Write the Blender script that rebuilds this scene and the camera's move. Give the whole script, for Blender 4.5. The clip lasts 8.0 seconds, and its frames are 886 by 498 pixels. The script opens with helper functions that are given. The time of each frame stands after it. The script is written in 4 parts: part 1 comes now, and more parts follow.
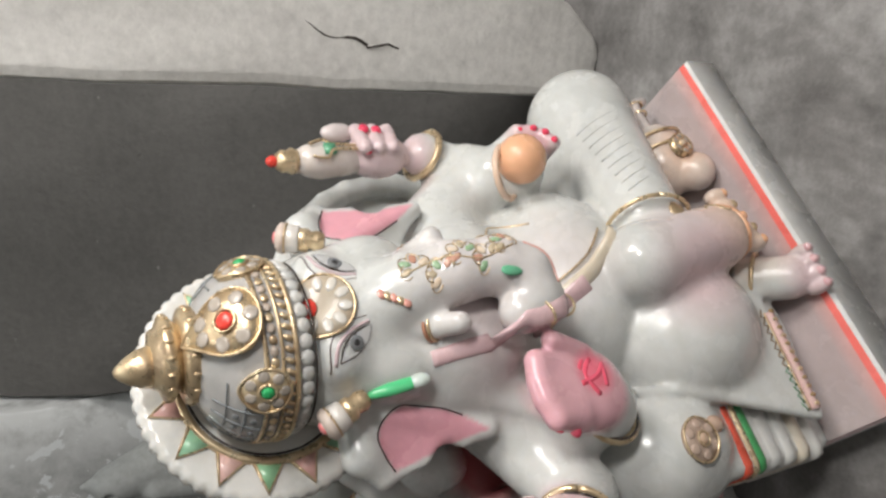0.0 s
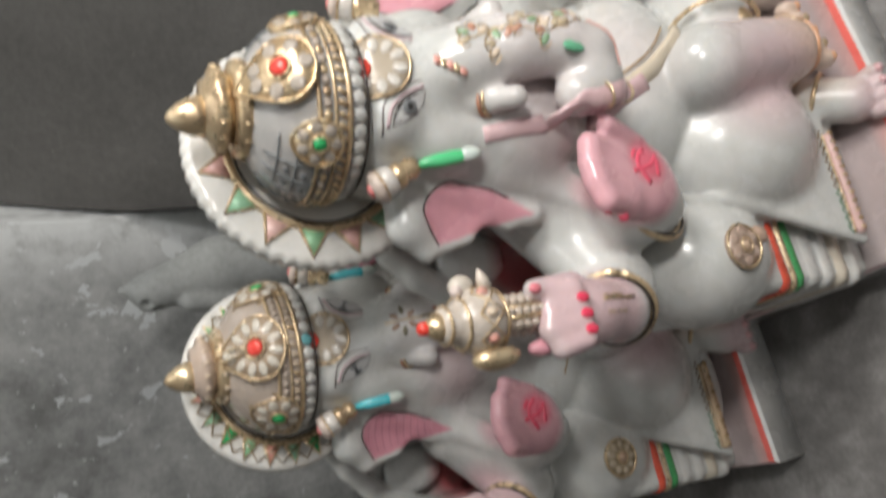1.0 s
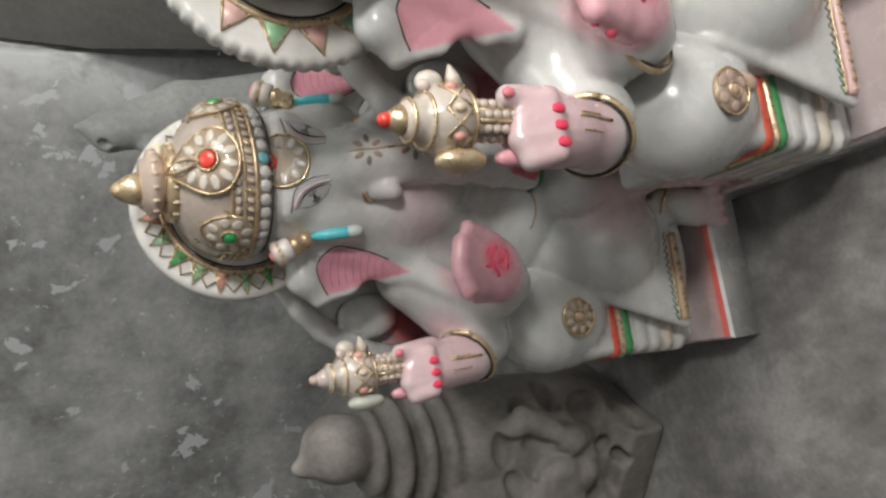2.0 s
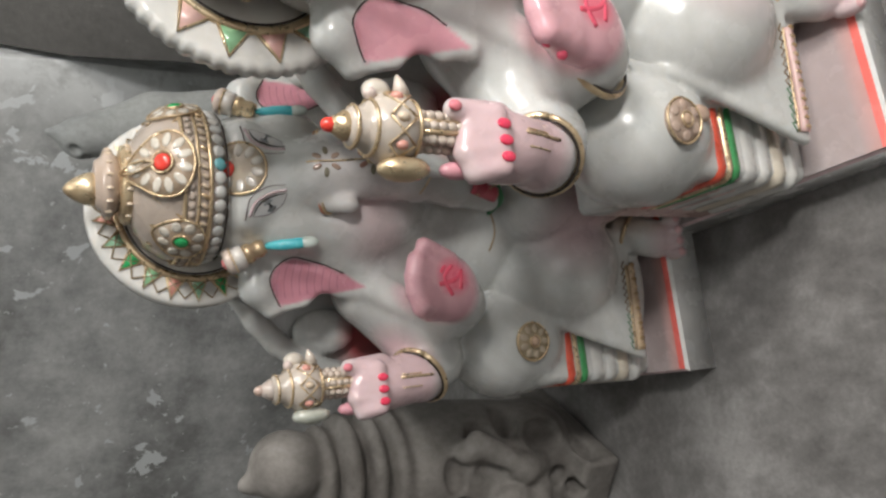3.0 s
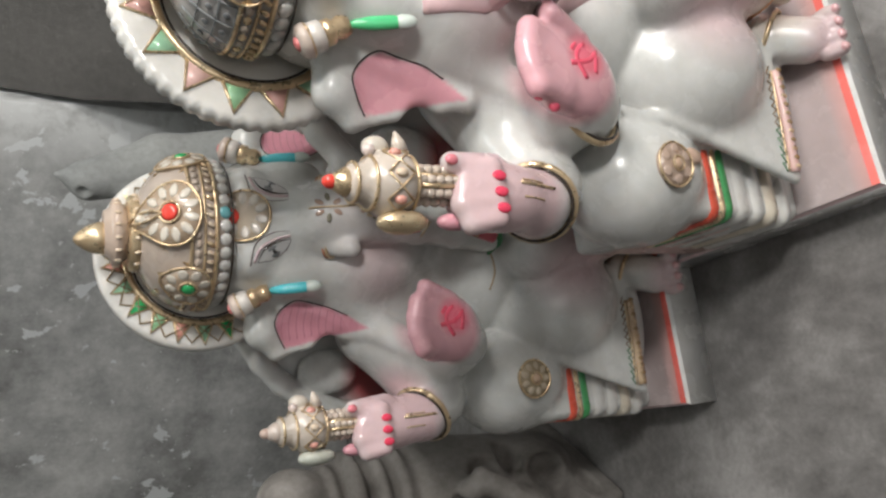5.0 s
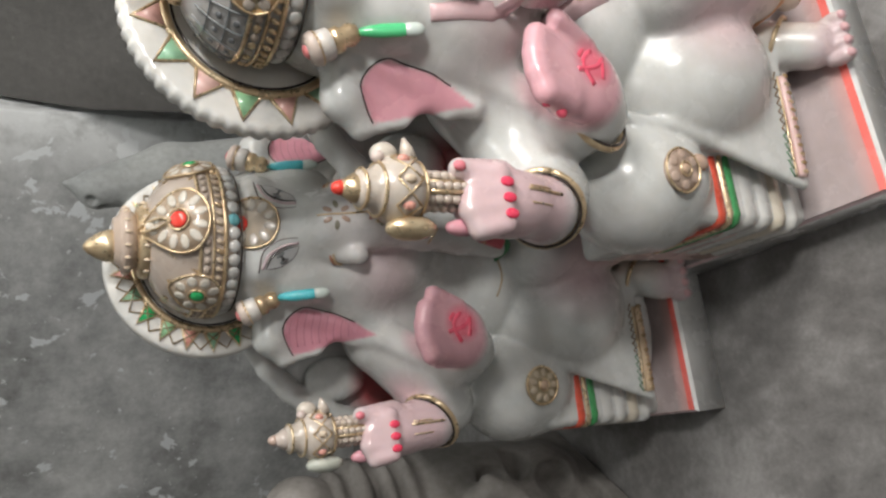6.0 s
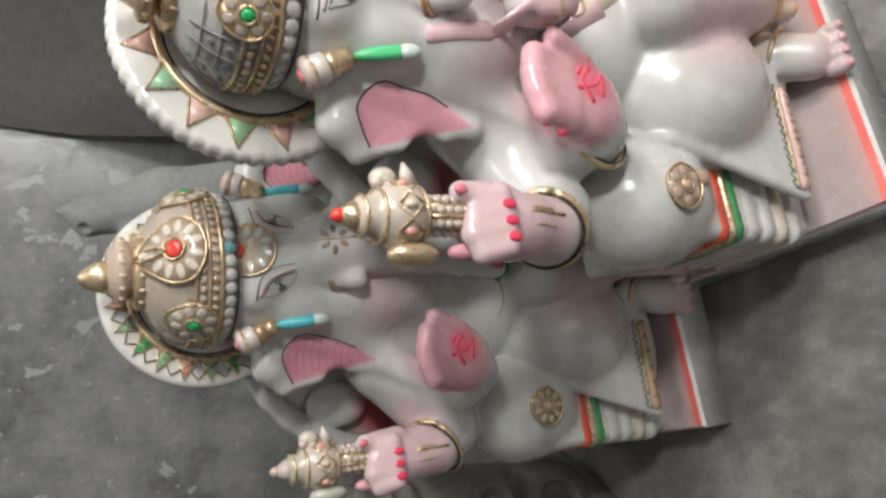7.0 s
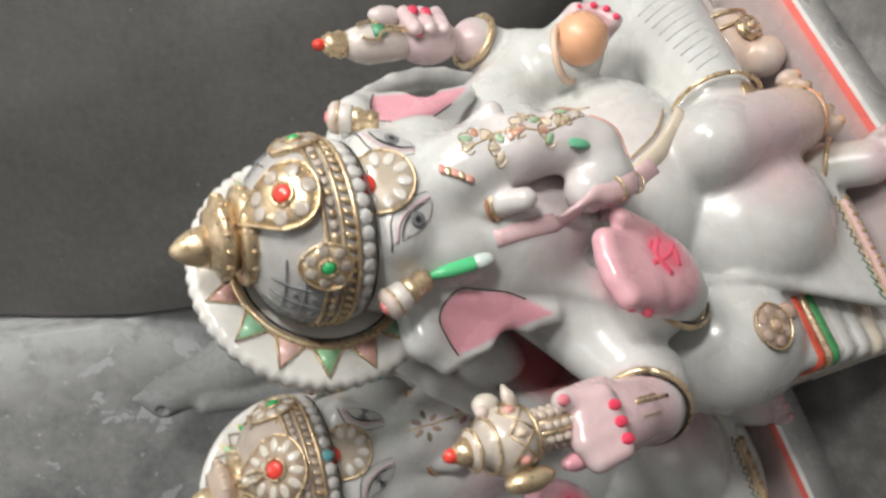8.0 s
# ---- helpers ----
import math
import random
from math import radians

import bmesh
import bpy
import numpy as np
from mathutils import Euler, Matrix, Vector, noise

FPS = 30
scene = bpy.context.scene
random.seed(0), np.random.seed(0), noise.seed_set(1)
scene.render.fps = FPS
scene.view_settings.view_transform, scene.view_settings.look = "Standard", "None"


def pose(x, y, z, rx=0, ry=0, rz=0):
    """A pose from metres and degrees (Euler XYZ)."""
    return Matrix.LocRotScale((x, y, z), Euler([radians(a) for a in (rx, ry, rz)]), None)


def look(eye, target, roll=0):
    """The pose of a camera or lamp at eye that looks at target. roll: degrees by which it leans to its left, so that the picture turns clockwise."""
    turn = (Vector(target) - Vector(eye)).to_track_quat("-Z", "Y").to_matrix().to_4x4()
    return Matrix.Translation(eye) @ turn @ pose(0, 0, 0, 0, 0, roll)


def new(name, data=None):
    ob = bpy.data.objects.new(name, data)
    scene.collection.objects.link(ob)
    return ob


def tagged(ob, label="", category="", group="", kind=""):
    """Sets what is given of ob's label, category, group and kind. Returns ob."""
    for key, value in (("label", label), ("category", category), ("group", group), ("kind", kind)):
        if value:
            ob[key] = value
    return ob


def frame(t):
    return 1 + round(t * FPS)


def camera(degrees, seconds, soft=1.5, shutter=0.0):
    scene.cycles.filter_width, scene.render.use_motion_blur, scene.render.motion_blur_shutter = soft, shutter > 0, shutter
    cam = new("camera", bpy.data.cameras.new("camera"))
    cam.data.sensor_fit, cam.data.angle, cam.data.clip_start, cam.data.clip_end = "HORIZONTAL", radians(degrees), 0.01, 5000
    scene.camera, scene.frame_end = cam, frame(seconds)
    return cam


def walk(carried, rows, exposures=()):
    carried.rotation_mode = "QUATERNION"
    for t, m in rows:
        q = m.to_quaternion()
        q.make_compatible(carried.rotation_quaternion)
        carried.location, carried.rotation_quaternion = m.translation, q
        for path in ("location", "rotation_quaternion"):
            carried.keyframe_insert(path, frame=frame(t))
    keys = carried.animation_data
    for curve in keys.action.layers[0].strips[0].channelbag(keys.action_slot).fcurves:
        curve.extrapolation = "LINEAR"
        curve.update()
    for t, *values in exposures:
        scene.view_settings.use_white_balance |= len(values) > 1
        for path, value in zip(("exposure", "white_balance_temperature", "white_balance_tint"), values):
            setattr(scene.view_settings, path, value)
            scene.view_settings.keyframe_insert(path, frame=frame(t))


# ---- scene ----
cam = camera(62.6, 8.0, soft=2.5, shutter=0.4)
PATH = [
    (0, (0.043, 0.018, 0.788), (-0.163, 1.743, -0.203), -95.1),
    (0.5, (0.013, 0.023, 0.8), (-0.274, 1.75, -0.168), -95.1),
    (1, (-0.049, 0.024, 0.813), (-0.564, 1.727, -0.101), -95.9),
    (1.5, (-0.104, 0.027, 0.805), (-0.821, 1.645, -0.125), -96.6),
    (2.8, (-0.15, 0.008, 0.774), (-0.811, 1.614, -0.217), -91.4),
    (3, (-0.146, 0.003, 0.768), (-0.791, 1.616, -0.225), -90.6),
    (3.5, (-0.131, 0.001, 0.767), (-0.766, 1.615, -0.228), -91.3),
    (4, (-0.129, 0.005, 0.768), (-0.738, 1.626, -0.232), -91.6),
    (4.5, (-0.135, -0.001, 0.766), (-0.736, 1.626, -0.23), -90.3),
    (5, (-0.123, -0.006, 0.772), (-0.707, 1.635, -0.209), -90.4),
    (6.3, (-0.127, -0.007, 0.775), (-0.687, 1.65, -0.196), -90.2),
    (6.5, (-0.13, -0.001, 0.77), (-0.681, 1.65, -0.214), -90.2),
    (7, (-0.121, 0.008, 0.774), (-0.647, 1.669, -0.208), -91.1),
    (7.5, (-0.071, 0.024, 0.788), (-0.448, 1.757, -0.136), -92.1),
    (8, (-0.011, 0.051, 0.803), (-0.375, 1.797, -0.103), -98.2),
]
walk(cam, [(t, look(eye, target, roll)) for t, eye, target, roll in PATH],
     exposures=[(0, -0.2), (1, -0.17), (1.7, -0.05), (2.8, 0.1), (5.2, 0.08), (7, 0.05), (8, -0.08)])

# ---- world and light ----
world = bpy.data.worlds.new("world")
scene.world = world
world.use_nodes = True
world.node_tree.nodes["Background"].inputs[0].default_value = (1.0, 0.97, 0.93, 1)
world.node_tree.nodes["Background"].inputs[1].default_value = 0.18


def area_lamp(name, eye, target, size, watts, colour):
    data = bpy.data.lights.new(name, "AREA")
    data.shape, data.size, data.energy, data.color = "DISK", size, watts, colour
    ob = new(name, data)
    ob.matrix_world = look(eye, target)
    return ob


# small near key light, added without a fixture for the falloff over the statues
near_key = area_lamp("near_key", (0.7, -0.15, 1.2), (-0.2, 0.75, 0.42), 0.2, 11, (1.0, 0.965, 0.93))
# broad key light from the right, added out of view with no fixture
side_key = area_lamp("side_key", (1.3, 0.3, 1.7), (-0.15, 0.75, 0.35), 0.6, 30, (1.0, 0.955, 0.91))
# added strip of fill, unseen overhead, that brightens the pier and wall
tube = area_lamp("wall_fill", (0.2, 0.7, 2.5), (-0.5, 1.5, 0.7), 1.2, 9, (0.98, 1.0, 0.98))
tube.data.shape, tube.data.size, tube.data.size_y = "RECTANGLE", 1.2, 0.06
# soft frontal fill, set in an invented opening behind the camera
doorway = area_lamp("front_fill", (1.5, -2.98, 1.35), (-0.3, 1.2, 0.9), 2.0, 10, (1.0, 0.965, 0.93))
doorway.data.shape, doorway.data.size, doorway.data.size_y = "RECTANGLE", 1.4, 1.8


# ---- materials ----
def material(name, rough=0.5, metal=0.0):
    m = bpy.data.materials.new(name)
    m.use_nodes = True
    nt = m.node_tree
    b = nt.nodes["Principled BSDF"]
    b.inputs["Roughness"].default_value = rough
    b.inputs["Metallic"].default_value = metal
    return m, nt, b


def add(nt, kind, **inputs):
    n = nt.nodes.new(kind)
    for k, v in inputs.items():
        n.inputs[k.replace("_", " ")].default_value = v
    return n


def ramp(nt, source, stops):
    r = nt.nodes.new("ShaderNodeValToRGB")
    while len(r.color_ramp.elements) < len(stops):
        r.color_ramp.elements.new(0.5)
    for e, (p, c) in zip(r.color_ramp.elements, stops):
        e.position, e.color = p, (*c, 1)
    nt.links.new(source, r.inputs[0])
    return r.outputs[0]


def mix(nt, fac, a, b, kind="MIX"):
    n = nt.nodes.new("ShaderNodeMix")
    n.data_type, n.blend_type = "RGBA", kind
    for sock, v in ((n.inputs[0], fac), (n.inputs[6], a), (n.inputs[7], b)):
        if isinstance(v, bpy.types.NodeSocket):
            nt.links.new(v, sock)
        elif isinstance(v, float):
            sock.default_value = v
        else:
            sock.default_value = (*v, 1)
    return n.outputs[2]


def noise_of(nt, scale, detail=4, rough=0.55, distortion=0.0):
    tc = nt.nodes.new("ShaderNodeTexCoord")
    n = add(nt, "ShaderNodeTexNoise", Scale=scale, Detail=detail, Roughness=rough, Distortion=distortion)
    nt.links.new(tc.outputs["Object"], n.inputs["Vector"])
    return n.outputs["Fac"]


def bump(nt, b, height, strength, distance):
    n = add(nt, "ShaderNodeBump", Strength=strength, Distance=distance)
    nt.links.new(height, n.inputs["Height"])
    nt.links.new(n.outputs[0], b.inputs["Normal"])


def painted_marble():
    """Polished white marble under paint: the mesh's own paint colour over faint veins."""
    m, nt, b = material("painted_marble", 0.2)
    at = nt.nodes.new("ShaderNodeAttribute")
    at.attribute_name = "paint"
    vein = ramp(nt, noise_of(nt, 9, 6, 0.6, 1.2), [(0.3, (0.86, 0.87, 0.87)), (0.5, (1, 1, 1)), (0.75, (0.94, 0.93, 0.92))])
    dust = ramp(nt, noise_of(nt, 60, 5, 0.6), [(0.35, (0.93, 0.93, 0.92)), (0.65, (1, 1, 1))])
    c = mix(nt, 1.0, at.outputs["Color"], vein, "MULTIPLY")
    c = mix(nt, 1.0, c, dust, "MULTIPLY")
    nt.links.new(c, b.inputs["Base Color"])
    nt.links.new(ramp(nt, noise_of(nt, 25, 5), [(0.35, (0.16,) * 3), (0.7, (0.38,) * 3)]), b.inputs["Roughness"])
    b.inputs["Subsurface Weight"].default_value = 0.2
    b.inputs["Subsurface Radius"].default_value = (0.006, 0.005, 0.004)
    b.inputs["Coat Weight"].default_value = 0.1
    b.inputs["Coat Roughness"].default_value = 0.08
    bump(nt, b, noise_of(nt, 70, 4), 0.1, 0.002)
    return m


def gilding():
    m, nt, b = material("gilding", 0.25, 0.68)
    nt.links.new(ramp(nt, noise_of(nt, 45, 5), [(0.3, (0.42, 0.31, 0.20)), (0.5, (0.66, 0.51, 0.32)), (0.75, (0.84, 0.72, 0.50))]), b.inputs["Base Color"])
    nt.links.new(ramp(nt, noise_of(nt, 120, 4), [(0.3, (0.2,) * 3), (0.7, (0.45,) * 3)]), b.inputs["Roughness"])
    bump(nt, b, noise_of(nt, 220, 3), 0.35, 0.0015)
    return m


def raw_marble(name, low, mid, high):
    m, nt, b = material(name, 0.85)
    base = ramp(nt, noise_of(nt, 7, 6, 0.6, 0.6), [(0.3, low), (0.5, mid), (0.7, high)])
    fine = ramp(nt, noise_of(nt, 90, 5, 0.65), [(0.3, (0.8, 0.79, 0.78)), (0.65, (1, 1, 1))])
    nt.links.new(mix(nt, 1.0, base, fine, "MULTIPLY"), b.inputs["Base Color"])
    bump(nt, b, noise_of(nt, 130, 6, 0.65), 0.5, 0.003)
    return m


def cement(name, dark, mid, light, scale=3.0, patches=0.0, rough=0.85, edged=False, pits=False):
    """Cement plaster or screed: cloudy stains, specks and, where asked for, flakes of old whitewash."""
    m, nt, b = material(name, rough)
    base = ramp(nt, noise_of(nt, scale, 9, 0.68, 0.05), [(0.36, dark), (0.5, mid), (0.64, light)])
    fine = ramp(nt, noise_of(nt, 55, 6, 0.7), [(0.3, (0.78, 0.78, 0.78)), (0.62, (1, 1, 1))])
    c = mix(nt, 1.0, base, fine, "MULTIPLY")
    if patches:
        mask = ramp(nt, noise_of(nt, 11, 5, 0.55, 0.3), [(patches, (0, 0, 0)), (patches + 0.015, (1, 1, 1))])
        c = mix(nt, mask, c, (0.66, 0.69, 0.70))
        mask = ramp(nt, noise_of(nt, 48, 4, 0.6), [(0.66, (0, 0, 0)), (0.69, (1, 1, 1))])
        c = mix(nt, mask, c, (0.62, 0.64, 0.64))
    if pits:  # small chips and drips of slurry
        c = mix(nt, ramp(nt, noise_of(nt, 34, 3, 0.6), [(0.70, (0, 0, 0)), (0.74, (0.55,) * 3)]), c, (0.24, 0.235, 0.225))
        c = mix(nt, ramp(nt, noise_of(nt, 21, 3, 0.6, 0.5), [(0.25, (0.7,) * 3), (0.285, (0, 0, 0))]), c, (0.03, 0.028, 0.026))
    if edged:  # worn whitewash along the arris of the pier
        tc, sep = nt.nodes.new("ShaderNodeTexCoord"), nt.nodes.new("ShaderNodeSeparateXYZ")
        nt.links.new(tc.outputs["Object"], sep.inputs[0])
        m1 = add(nt, "ShaderNodeMapRange", From_Min=-0.57, From_Max=-0.41, To_Min=0.0, To_Max=0.9)
        nt.links.new(sep.outputs["X"], m1.inputs["Value"])
        band = mix(nt, 1.0, ramp(nt, noise_of(nt, 16, 6, 0.65, 0.4), [(0.32, (0.2,) * 3), (0.52, (1,) * 3)]), m1.outputs[0], "MULTIPLY")
        c = mix(nt, band, c, (0.70, 0.72, 0.72))
    nt.links.new(c, b.inputs["Base Color"])
    bump(nt, b, noise_of(nt, 40, 8, 0.7), 0.45, 0.006)
    return m


PAINTED, GOLD = painted_marble(), gilding()
RAW = raw_marble("raw_marble", (0.12, 0.11, 0.10), (0.24, 0.226, 0.21), (0.36, 0.345, 0.325))
PALE = raw_marble("pale_marble", (0.40, 0.42, 0.42), (0.48, 0.50, 0.49), (0.55, 0.57, 0.56))
WALL = cement("stained_wall", (0.25, 0.255, 0.25), (0.43, 0.44, 0.435), (0.60, 0.61, 0.60), 4.0, 0.615, 0.85, True)
FLOOR = cement("cement_floor", (0.13, 0.125, 0.121), (0.22, 0.214, 0.208), (0.35, 0.343, 0.336), 7.0)
DARK = cement("dark_stone", (0.07, 0.067, 0.063), (0.09, 0.086, 0.081), (0.112, 0.107, 0.102), 2.0, 0, 0.6, pits=True)
WHITEWASH = cement("chalky_stone", (0.60, 0.59, 0.565), (0.67, 0.66, 0.63), (0.73, 0.72, 0.69), 3.0, 0, 0.8)

# colours of paint (linear)
MARBLE = (0.62, 0.63, 0.615)
ROSE = (0.72, 0.36, 0.42)
BLUSH = (0.72, 0.56, 0.57)
DEEP = (0.75, 0.10, 0.17)
NAIL = (0.85, 0.07, 0.14)
RED = (0.80, 0.07, 0.05)
GREEN = (0.04, 0.42, 0.14)
MINT = (0.35, 0.62, 0.42)
CYAN = (0.10, 0.55, 0.62)
PEACH = (0.80, 0.45, 0.27)
SALMON = (0.72, 0.36, 0.30)
CREAM = (0.70, 0.58, 0.45)
INK = (0.045, 0.035, 0.03)
GREY = (0.40, 0.39, 0.38)
CRIMSON = (0.42, 0.05, 0.06)


# ---- solid shapes: distances on points p (n x 3) ----
def ball(p, c, r):
    r = np.broadcast_to(np.asarray(r, np.float32), (3,))
    q = (p - np.asarray(c, np.float32)) / r
    k = np.sqrt((q * q).sum(-1)) + 1e-6
    g = np.sqrt(((q / r) ** 2).sum(-1)) + 1e-6
    return k * (k - 1) / g


def rod(p, a, b, ra, rb):
    a, b = np.asarray(a, np.float32), np.asarray(b, np.float32)
    d = b - a
    h = np.clip(((p - a) @ d) / (d @ d), 0, 1)
    q = p - a - h[..., None] * d
    return np.sqrt((q * q).sum(-1)) - (ra + (rb - ra) * h)


def block(p, lo, hi, r):
    lo, hi = np.asarray(lo, np.float32), np.asarray(hi, np.float32)
    q = np.abs(p - (lo + hi) / 2) - (hi - lo) / 2 + r
    return np.sqrt((np.maximum(q, 0) ** 2).sum(-1)) + np.minimum(q.max(-1), 0) - r


def leaf(p, a, b, c, r):
    """A flat triangle with rounded edges."""
    a, b, c = (np.asarray(v, np.float32) for v in (a, b, c))
    n = np.cross(b - a, a - c)
    inside = 0
    edge = None
    for u, v in ((a, b), (b, c), (c, a)):
        e, w = v - u, p - u
        inside = inside + np.sign(w @ np.cross(e, n))
        h = np.clip((w @ e) / (e @ e), 0, 1)
        q = w - h[..., None] * e
        d2 = (q * q).sum(-1)
        edge = d2 if edge is None else np.minimum(edge, d2)
    flat = ((p - a) @ n) ** 2 / (n @ n)
    return np.sqrt(np.where(inside < 2, edge, flat)) - r


def blend(d, e, k):
    h = np.maximum(k - np.abs(d - e), 0) / k
    return np.minimum(d, e) - h * h * k * 0.25


def solid(shapes, p):
    """shapes: rows of (kind, arguments, softness of the join; negative: carve)."""
    d = np.full(p.shape[:-1], 1.0, np.float32)
    for kind, args, k in shapes:
        e = kind(p, *args)
        d = blend(d, e, k) if k > 0 else -blend(-d, e, -k)
    return d


def skin(field, lo, hi, step):
    """A closed quad mesh round the inside of a field of distances."""
    m = [int(math.ceil((b - a) / step / 4)) for a, b in zip(lo, hi)]
    n = [4 * k + 1 for k in m]
    lo32 = np.asarray(lo, np.float32)

    def places(idx, size):
        return lo32 + idx.astype(np.float32) * np.float32(size)
    coarse = field(places(np.stack(np.meshgrid(*[np.arange(k + 1) for k in m], indexing="ij"), -1), 4 * step))
    close = np.abs(coarse) < 7 * step
    active = np.zeros(m, bool)
    for c in [(i, j, k) for i in (0, 1) for j in (0, 1) for k in (0, 1)]:
        active |= close[c[0]:m[0] + c[0], c[1]:m[1] + c[1], c[2]:m[2] + c[2]]
    near_node = [np.minimum((np.arange(k) + 2) // 4, q) for k, q in zip(n, m)]
    d = coarse[np.ix_(*near_node)].copy()
    fine = np.zeros(n, bool)
    cells = np.argwhere(active) * 4
    for i in range(5):
        for j in range(5):
            for k in range(5):
                fine[cells[:, 0] + i, cells[:, 1] + j, cells[:, 2] + k] = True
    at_node = np.argwhere(fine)
    d[fine] = np.concatenate([field(places(q, step)) for q in np.array_split(at_node, 8)])
    s = d < 0
    corner = [(i, j, k) for i in (0, 1) for j in (0, 1) for k in (0, 1)]

    def at(c, a):
        return a[c[0]:n[0] - 1 + c[0], c[1]:n[1] - 1 + c[1], c[2]:n[2] - 1 + c[2]]
    count = sum(at(c, s).astype(np.int8) for c in corner)
    cell = np.argwhere((count > 0) & (count < 8))
    index = np.full([m - 1 for m in n], -1, np.int64)
    index[tuple(cell.T)] = np.arange(len(cell))
    total, weight = np.zeros((len(cell), 3), np.float64), np.zeros(len(cell))
    for a in corner:
        for b in corner:
            if sum(b) - sum(a) == 1 and all(v >= u for u, v in zip(a, b)):
                da, db = d[tuple((cell + a).T)], d[tuple((cell + b).T)]
                m = (da < 0) != (db < 0)
                f = np.where(m, da / np.where(m, da - db, 1), 0)
                total += m[:, None] * (np.array(a) + f[:, None] * (np.array(b) - np.array(a)))
                weight += m
    verts = np.array(lo) + (cell + total / weight[:, None]) * step
    faces = []
    for ax in range(3):
        u, v = (ax + 1) % 3, (ax + 2) % 3
        e = [1, 1, 1]
        e[ax] = 0
        sl0 = tuple(slice(1, m - 1) for m in n)
        nxt = tuple(slice(1 + (i == ax), m - 1 + (i == ax)) for i, m in enumerate(n))
        a, b = s[sl0], s[nxt]
        for flip, hit in ((False, a & ~b), (True, b & ~a)):
            g = np.argwhere(hit) + 1
            q = []
            for du, dv in ((0, 0), (1, 0), (1, 1), (0, 1)):
                c = g.copy()
                c[:, u] -= 1 - du
                c[:, v] -= 1 - dv
                q.append(index[tuple(c.T)])
            q = np.stack(q[::-1] if flip else q, 1)
            faces.append(q)
    return verts, np.concatenate(faces), (lo32, step, d)


def sampled(grid, p):
    """The distance at places, read from a grid of distances."""
    lo, step, d = grid
    q = np.clip((p - lo) / step, 0, np.array(d.shape) - 1.001)
    i = q.astype(int)
    f = q - i
    out = 0
    for a in (0, 1):
        for b in (0, 1):
            for c in (0, 1):
                w = (f[:, 0] if a else 1 - f[:, 0]) * (f[:, 1] if b else 1 - f[:, 1]) * (f[:, 2] if c else 1 - f[:, 2])
                out = out + w * d[i[:, 0] + a, i[:, 1] + b, i[:, 2] + c]
    return out


